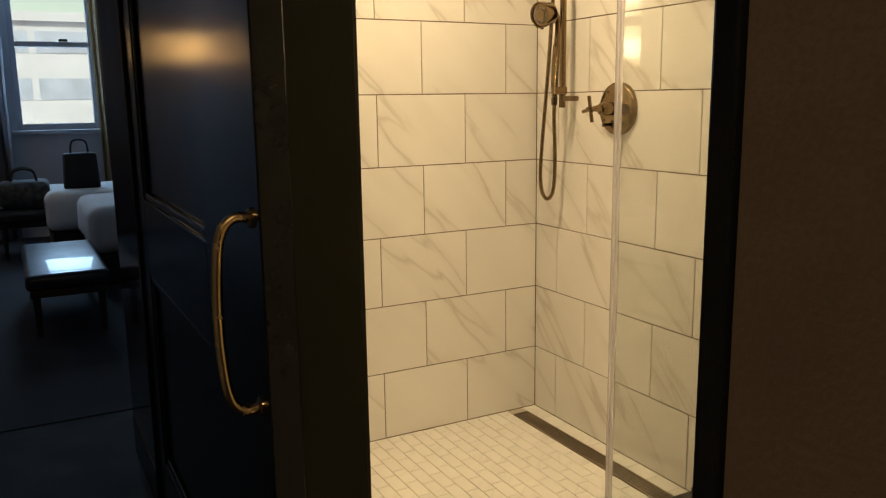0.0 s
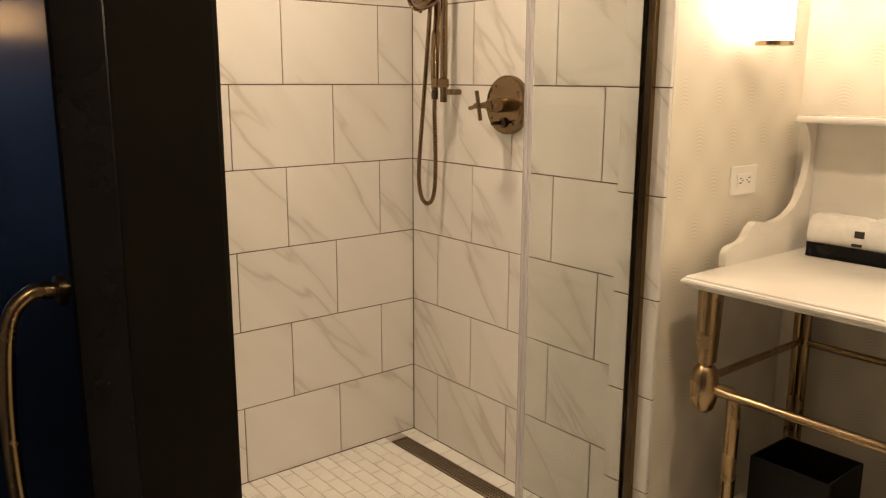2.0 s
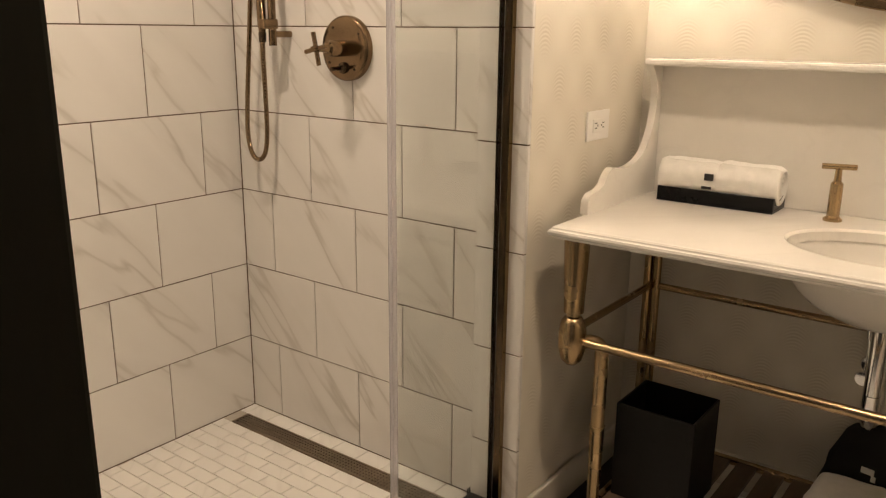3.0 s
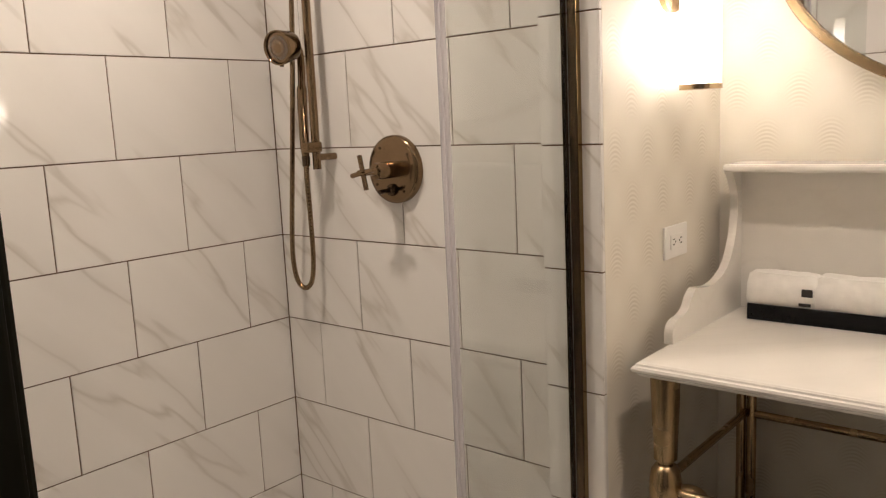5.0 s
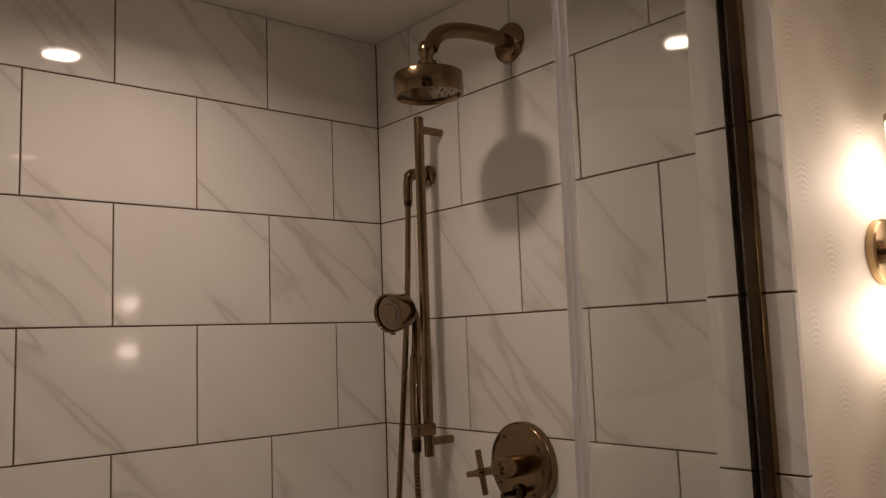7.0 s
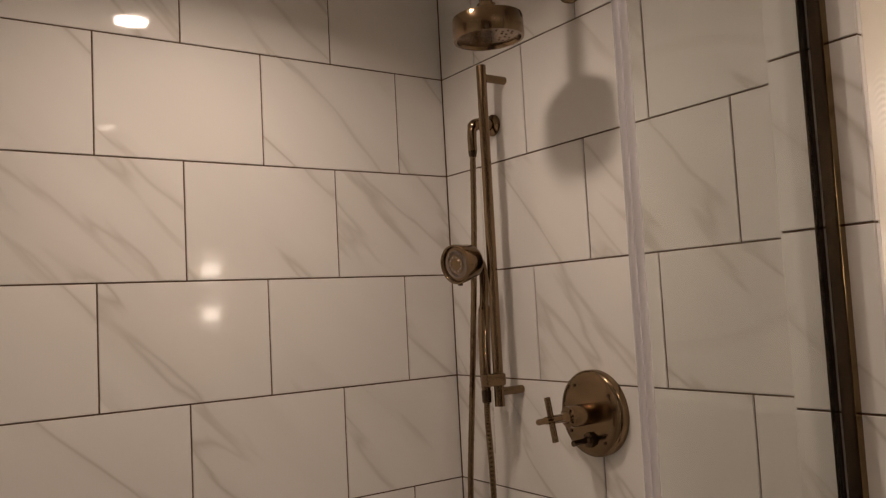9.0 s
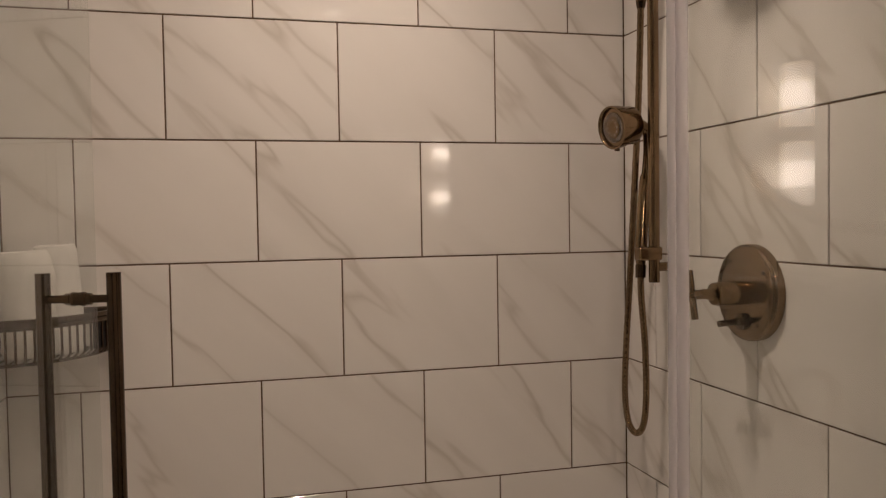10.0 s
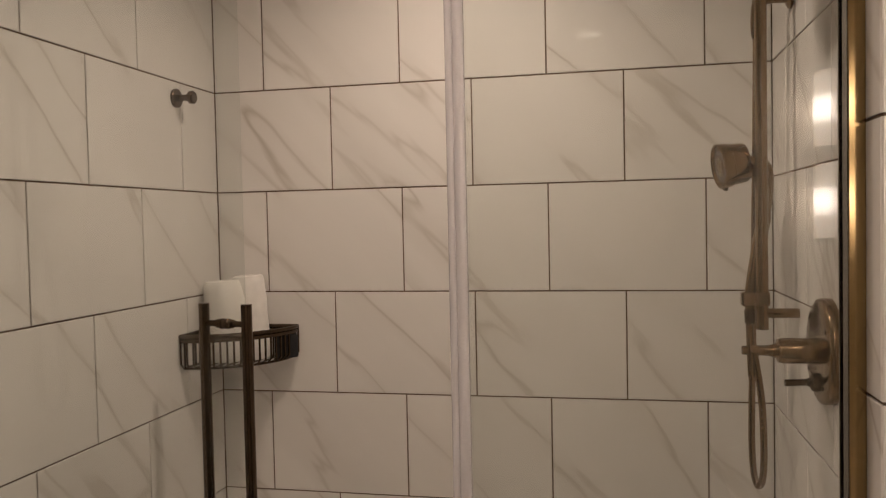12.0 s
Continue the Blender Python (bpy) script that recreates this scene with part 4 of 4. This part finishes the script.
tap(0.430, 2 * SY + 1.590, False)


def towel_tray():
    x0, x1, y0, y1 = 0.398, 0.508, -1.556, -1.250
    t = thing("towel_tray", "low black tray on the stone washstand top", "tray", m=STAND)
    bm = box(x0, x1, y0, y1, CZ + 0.001, CZ + 0.008)
    for q in ((x0, x0 + 0.006, y0, y1), (x1 - 0.006, x1, y0, y1), (x0 + 0.006, x1 - 0.006, y0, y0 + 0.006), (x0 + 0.006, x1 - 0.006, y1 - 0.006, y1)):
        box(*q, CZ + 0.008, CZ + 0.040, 0.001, 1, bm=bm)
    part("tray_body", bm, BLACK, t)
    for i, yc in enumerate((-1.325, -1.481)):
        soft_roll("rolled_washcloth", STAND @ pose(0.453, yc, CZ + 0.064, 0, 0, 90), 0.158, 0.054, "white rolled washcloth lying in the black tray", 0.95, 11 + i)
    lab = thing("paper_band", "small dark paper tag tucked between the washcloths", "tag", m=STAND)
    part("tag", box(0.3955, 0.4000, -1.400, -1.376, CZ + 0.068, CZ + 0.086, 0.001), SLOT, lab)
    part("mark", box(0.3965, 0.4005, -1.396, -1.370, CZ + 0.045, CZ + 0.052), SLOT, lab)


towel_tray()


def waste_bin():
    x0, x1, y0, y1, z0, z1 = 0.085, 0.266, -1.517, -1.314, 0.087, 0.346
    b = thing("waste_bin", "open square black leather waste bin on the slatted shelf", "bin", m=STAND)
    w = 0.006
    for q in ((x0, x0 + w, y0, y1), (x1 - w, x1, y0, y1), (x0 + w, x1 - w, y0, y0 + w), (x0 + w, x1 - w, y1 - w, y1)):
        part("side_panel", box(*q, z0, z1, 0.0015), LEATHER, b)
    part("bottom", box(x0 + w, x1 - w, y0 + w, y1 - w, z0, z0 + 0.006), LEATHER, b)


waste_bin()


def drawstring_bag():
    m = STAND @ Matrix.Translation((0.44, -1.86, 0.087)) @ pose(0, 0, 0, 0, 8, -12)
    b = thing("drawstring_bag", "black cloth hairdryer bag with a pale printed mark", "bag", m=m)
    bm = bmesh.new()
    n, lev = 28, 12
    rows = []
    for i in range(lev + 1):
        u = i / lev
        wy = 0.125 * (1 - 0.45 * u ** 1.6) * (1 - 0.7 * max(0, u - 0.9) / 0.1)
        wx = 0.055 * (1 - 0.35 * u) * (0.75 + 0.25 * math.sin(math.pi * min(1, u + 0.15)))
        row = []
        for j in range(n):
            a = j * 2 * math.pi / n
            c, s = math.cos(a), math.sin(a)
            q = 1 + 0.09 * noise.noise(Vector((c * 1.5, s * 1.5, u * 4)))
            row.append(bm.verts.new((wx * math.copysign(abs(c) ** 0.7, c) * q, wy * math.copysign(abs(s) ** 0.7, s) * q, 0.215 * u)))
        rows.append(row)
    for a, c in zip(rows, rows[1:]):
        for j in range(n):
            bm.faces.new((a[j], a[(j + 1) % n], c[(j + 1) % n], c[j]))
    bm.faces.new(rows[0][::-1])
    bm.faces.new(rows[-1])
    part("body", bm, BLACKBAG, b, smooth=True)
    part("print_mark", box(-0.062, -0.0605, -0.022, 0.010, 0.10, 0.116, 0.0004), WHITE, b, m=pose(0, 0, 0, 0, 0, 0))
    part("print_mark", box(-0.062, -0.0605, -0.028, -0.016, 0.085, 0.100, 0.0004), WHITE, b)


drawstring_bag()


def folded_towel(x, y, z, lx, ly, h, seed, label):
    """A folded towel with soft, bulging folds at its front edge."""
    bm = box(x - lx / 2, x + lx / 2, y - ly / 2, y + ly / 2, z, z + h, h * 0.42, 4)
    bmesh.ops.subdivide_edges(bm, edges=[e for e in bm.edges if e.calc_length() > 0.05], cuts=5, use_grid_fill=True)
    for v in bm.verts:
        k = noise.noise(Vector((v.co.x * 16 + seed, v.co.y * 16, v.co.z * 30)))
        if v.co.z > z + 0.004:
            v.co += Vector((0.006 * k, 0.006 * k, 0.005 * k))
    return tagged(mesh_object("folded_towel", bm, TERRY, smooth=True, m=STAND), label, "towel", group="folded towels on the shelf")


folded_towel(0.215, -1.835, 0.087, 0.30, 0.175, 0.055, 1, "thick folded white bath towel on the slatted shelf")
folded_towel(0.220, -1.838, 0.143, 0.29, 0.170, 0.050, 2, "folded white bath towel stacked on another")
folded_towel(0.215, -2.025, 0.087, 0.30, 0.175, 0.055, 3, "thick folded white bath towel on the slatted shelf")
folded_towel(0.218, -2.022, 0.143, 0.29, 0.170, 0.050, 4, "folded white bath towel stacked on another")


def oval_mirror():
    r = thing("oval_mirror", "wide oval wall mirror in a thin brass rim", "mirror", m=STAND @ pose(WX, SY, 1.708, 0, -90, 0))
    half_h, half_w, n = 0.397, 0.592, 96

    def hoops(profile):
        """Oval hoops, each grown by d and raised by h, skinned one to the next."""
        bm, prev = bmesh.new(), None
        for d, h in profile:
            cur = [bm.verts.new(((half_h + d) * math.cos(k * 2 * math.pi / n), (half_w + d) * math.sin(k * 2 * math.pi / n), h)) for k in range(n)]
            for k in range(n if prev else 0):
                bm.faces.new((prev[k], prev[(k + 1) % n], cur[(k + 1) % n], cur[k]))
            prev = cur
        return bm, prev

    bm, _ = hoops([(-0.012, 0.0), (0.010, 0.0), (0.012, 0.004), (0.012, 0.026), (0.009, 0.030), (-0.009, 0.030), (-0.012, 0.026), (-0.012, 0.0)])
    part("rim", bm, BRASS, r, smooth=True)
    bm, top = hoops([(-0.012, 0.004), (-0.012, 0.012)])
    bm.faces.new(top)
    part("mirror_glass", bm, MIRROR, r)


oval_mirror()

# ---- bedroom seen past the sliding door ----


def curtain(name, x0, x1, y, material, label, folds):
    bm = bmesh.new()
    n = folds * 12
    zs = [FZ + 0.02, 0.6, 1.3, 2.0, 2.56]
    rows = []
    for z in zs:
        row = []
        for i in range(n + 1):
            u = i / n
            a = u * folds * 2 * math.pi
            d = 0.045 * math.sin(a) + 0.014 * math.sin(a * 0.37 + z)
            row.append(bm.verts.new((x0 + (x1 - x0) * u + 0.01 * math.sin(z * 2 + u * 9), y + d, z)))
        rows.append(row)
    for a, b in zip(rows, rows[1:]):
        for i in range(n):
            bm.faces.new((a[i], a[i + 1], b[i + 1], b[i]))
    bmesh.ops.solidify(bm, geom=bm.faces[:], thickness=0.004)
    return tagged(mesh_object(name, bm, material, smooth=True), label, "curtain")


curtain("curtain", -1.04, -0.50, 5.86, CURTAIN, "heavy gold-brown curtain drawn beside the window", 7)
curtain("curtain", -2.35, -1.80, 5.86, GREYCURTAIN, "grey curtain drawn back from the window", 7)


def bench(x0, x1, y0, y1, zt, label, leather):
    b = thing("bench", label, "bench")
    part("seat", box(x0, x1, y0, y1, zt - 0.09, zt, 0.03, 4), leather, b, "glossy dark leather seat", True)
    part("seat_frame", box(x0 + 0.02, x1 - 0.02, y0 + 0.02, y1 - 0.02, zt - 0.13, zt - 0.09, 0.004), DARKWOOD, b)
    for x in (x0 + 0.05, x1 - 0.05):
        for y in (y0 + 0.05, y1 - 0.05):
            part("leg", tube([(x, y, FZ + 0.004), (x, y, zt - 0.13)], [0.014, 0.022], 12), DARKWOOD, b, smooth=True)


bench(-1.83, -1.40, 2.12, 3.30, 0.36, "black leather bench with dark wooden legs", BENCHTOP)
bench(-1.98, -1.52, 4.75, 5.35, 0.40, "dark upholstered stool under the window", BLACKBAG)


def bed(x0, y0, y1):
    b = thing("bed", "made bed with white linen and a dark base", "bed")
    part("base", box(x0 + 0.04, 2.0, y0 + 0.03, y1 - 0.03, FZ + 0.004, 0.22, 0.01), DARKWOOD, b)
    bm = box(x0, 2.0, y0, y1, 0.225, 0.56, 0.09, 5)
    bmesh.ops.subdivide_edges(bm, edges=[e for e in bm.edges if e.calc_length() > 0.4], cuts=8, use_grid_fill=True)
    for v in bm.verts:
        v.co.z += 0.02 * noise.noise(v.co * 3.0)
        v.co.x += 0.012 * noise.noise(v.co * 4.0)
    part("mattress", bm, LINEN, b, "white quilted bedding", True)


bed(-1.40, 3.35, 4.45)
bed(-1.62, 4.62, 5.55)


def holdall():
    m = pose(-1.75, 5.05, 0.40)
    b = thing("travel_bag", "mottled grey-green travel bag on the stool", "bag", m=m)
    bm = box(-0.20, 0.20, -0.14, 0.14, 0.001, 0.24, 0.07, 4)
    for v in bm.verts:
        v.co += Vector((0.02, 0.02, 0.015)) * noise.noise(v.co * 9)
    part("body", bm, CAMO, b, smooth=True)
    for y in (-0.07, 0.07):
        part("strap", tube(spline([(-0.10, y, 0.22), (-0.08, y, 0.31), (0, y, 0.34), (0.08, y, 0.31), (0.10, y, 0.22)], 6), 0.010, 8), BLACKBAG, b, smooth=True)


holdall()


def side_chair():
    c = thing("tote_bag", "dark upright bag standing on the bed", "bag", m=pose(-1.30, 5.0, 0.555))
    bm = box(-0.15, 0.15, -0.07, 0.07, 0.0, 0.30, 0.02, 3)
    for v in bm.verts:
        v.co.x *= 1 - 0.4 * v.co.z
        v.co += Vector((0.01, 0.01, 0)) * noise.noise(v.co * 8)
    part("body", bm, BLACKBAG, c, smooth=True)
    part("strap", tube(spline([(-0.07, 0, 0.29), (-0.05, 0, 0.40), (0.05, 0, 0.40), (0.07, 0, 0.29)], 6), 0.008, 8), BLACKBAG, c, smooth=True)


side_chair()


def wall_lamp():
    l = thing("bedroom_wall_lamp", "lit bedroom wall lamp with a warm shade", "wall lamp", m=pose(HL, 4.4, 1.72, 0, 90, 0))
    part("back_plate", lathe([(0.05, 0), (0.05, 0.012), (0.0, 0.014)], seg=28), BRASS, l, smooth=True)
    part("arm", tube([(0, 0, 0.01), (0, 0, 0.14)], 0.008, 12), BRASS, l, smooth=True)
    part("shade", lathe([(0.075, -0.11), (0.055, 0.10)], Matrix.Translation((0, 0, 0.16)) @ pose(0, 0, 0, 0, -90, 0), 30), LAMPSHADE, l, "glowing fabric shade", True)


wall_lamp()

# ---- outside the bedroom window ----
ground = structure("ground", box(-900, 900, 8.0, 1800, -12.2, -12.0), FACADE, "street level far below the window", "ground")


def office_block(x0, x1, y0, z1, storeys):
    b = thing("building", "pale stone building with dark window bands", "building")
    part("wall", box(x0, x1, y0, y0 + 14, -12, z1), FACADE, b)
    h = (z1 + 12) / storeys
    for i in range(storeys):
        z = -12 + i * h
        for k in range(10):
            xa = x0 + (x1 - x0) * (k + 0.12) / 10
            part("window", box(xa, xa + (x1 - x0) * 0.090, y0 - 0.06, y0 + 0.1, z + h * 0.34, z + h * 0.80), FACADEBAND, b)
    part("roof", box(x0 - 0.4, x1 + 0.4, y0 - 0.4, y0 + 14.4, z1, z1 + 0.5), FACADE, b)


office_block(-22.0, 14.0, 48.0, 5.8, 7)

# ---- tiles ----
TILE_MESHES = {}


def tile_mesh(w, h, depth, edge, material, name):
    key = (round(w, 4), round(h, 4), depth, material.name)
    if key not in TILE_MESHES:
        e = edge
        vs = [(0, 0, 0), (w, 0, 0), (w, h, 0), (0, h, 0), (0, 0, depth - e), (w, 0, depth - e), (w, h, depth - e), (0, h, depth - e),
              (e, e, depth), (w - e, e, depth), (w - e, h - e, depth), (e, h - e, depth)]
        fs = [(8, 9, 10, 11)]
        for i in range(4):
            j = (i + 1) % 4
            fs += [(i, j, 4 + j, 4 + i), (4 + i, 4 + j, 8 + j, 8 + i)]
        me = bpy.data.meshes.new(name)
        me.from_pydata(vs, [], fs)
        me.materials.append(material)
        TILE_MESHES[key] = me
    return TILE_MESHES[key]


def lay(parent, m, u0, u1, v0, v1, joints, row, gap=0.0033, material=None, name="tile", depth=0.003, edge=0.0009, rows_from=0.0):
    """Courses of tiles on the plane m (u across, v up, w out). joints(k) gives one joint's u in course k and the pitch."""
    k = math.floor((v0 - rows_from) / row + 1e-6)
    while rows_from + k * row < v1 - 0.004:
        a, b = max(v0, rows_from + k * row), min(v1, rows_from + (k + 1) * row)
        j0, pitch = joints(k)
        first = j0 + math.floor((u0 - j0) / pitch + 1e-6) * pitch
        u = first
        while u < u1 - 1e-4:
            s, e = max(u, u0), min(u + pitch, u1)
            if e - s > 0.008 and b - a > 0.008:
                me = tile_mesh(e - s - gap, b - a - gap, depth, edge, material or TILE, name)
                ob = new(name, me)
                ob.matrix_basis = m @ Matrix.Translation((s + gap / 2, a + gap / 2, 0))
                ob.parent = parent
            u += pitch
        k += 1


# u runs to the viewer's right on every wall
BACK = Matrix(((1, 0, 0, 0), (0, 0, -1, 0.003), (0, 1, 0, 0), (0, 0, 0, 1)))
lay(wall_back, BACK, XL, 0.0, 0.0, TOP, lambda k: ((-0.323 if k % 2 == 0 else -0.143), COL), ROW)
FIX = Matrix(((0, 0, -1, 0.003), (-1, 0, 0, 0), (0, 1, 0, 0), (0, 0, 0, 1)))
lay(wall_fixture, FIX, 0.0, -Y_IN, 0.0, TOP, lambda k: ((0.1414 if k % 2 == 0 else 0.3198), 0.3585), ROW)
LEFT = Matrix(((0, 0, 1, XL - 0.003), (1, 0, 0, 0), (0, 1, 0, 0), (0, 0, 0, 1)))
lay(wall_left, LEFT, Y_CURB, 0.0, 0.0, TOP, lambda k: ((-0.168 if k % 2 == 0 else -0.342), 0.352), ROW)
PIER = Matrix(((0, 0, -1, XP + 0.003), (-1, 0, 0, 0), (0, 1, 0, 0), (0, 0, 0, 1)))
lay(pier, PIER, -Y_IN - 0.003, -Y_OUT, 0.0, TOP, lambda k: (-Y_IN - 0.003, 1.0), ROW)
PIERIN = Matrix(((-1, 0, 0, 0), (0, 0, 1, Y_IN - 0.0), (0, 1, 0, 0), (0, 0, 0, 1)))
lay(pier, PIERIN, 0.0, -XP, 0.0, TOP, lambda k: (0.0, 1.0), ROW)
PIEROUT = Matrix(((1, 0, 0, 0), (0, 0, -1, Y_OUT + 0.003), (0, 1, 0, 0), (0, 0, 0, 1)))
lay(pier, PIEROUT, XP, XP + 0.014, FZ, TOP, lambda k: (XP, 1.0), ROW)
# the small floor bricks run along the drain
DOWN = Matrix(((0, 1, 0, 0), (-1, 0, 0, 0), (0, 0, 1, -0.003), (0, 0, 0, 1)))
lay(floor_shower, DOWN, 0.0, -Y_IN, XL, -0.137, lambda k: (0.0508 * (k % 2) + 0.012 * math.sin(k * 2.3), 0.1016), 0.0493, 0.0028, MOSAIC, "stone_brick", 0.003, 0.0009, -0.137)
lay(floor_shower, DOWN, 0.0, -Y_IN, -0.065, 0.0, lambda k: (0.03, 0.1016), 0.065, 0.0026, MOSAIC, "stone_brick", 0.003, 0.0008, -0.065)
BATH = Matrix.Translation((0, 0, FZ - 0.003))
lay(floor_bath, BATH, XL, XM, YB, Y_OUT - 0.10, lambda k: (0.1525 * (k % 2), 0.305), 0.1525, 0.0026, MOSAIC, "floor_tile", 0.003, 0.0008)
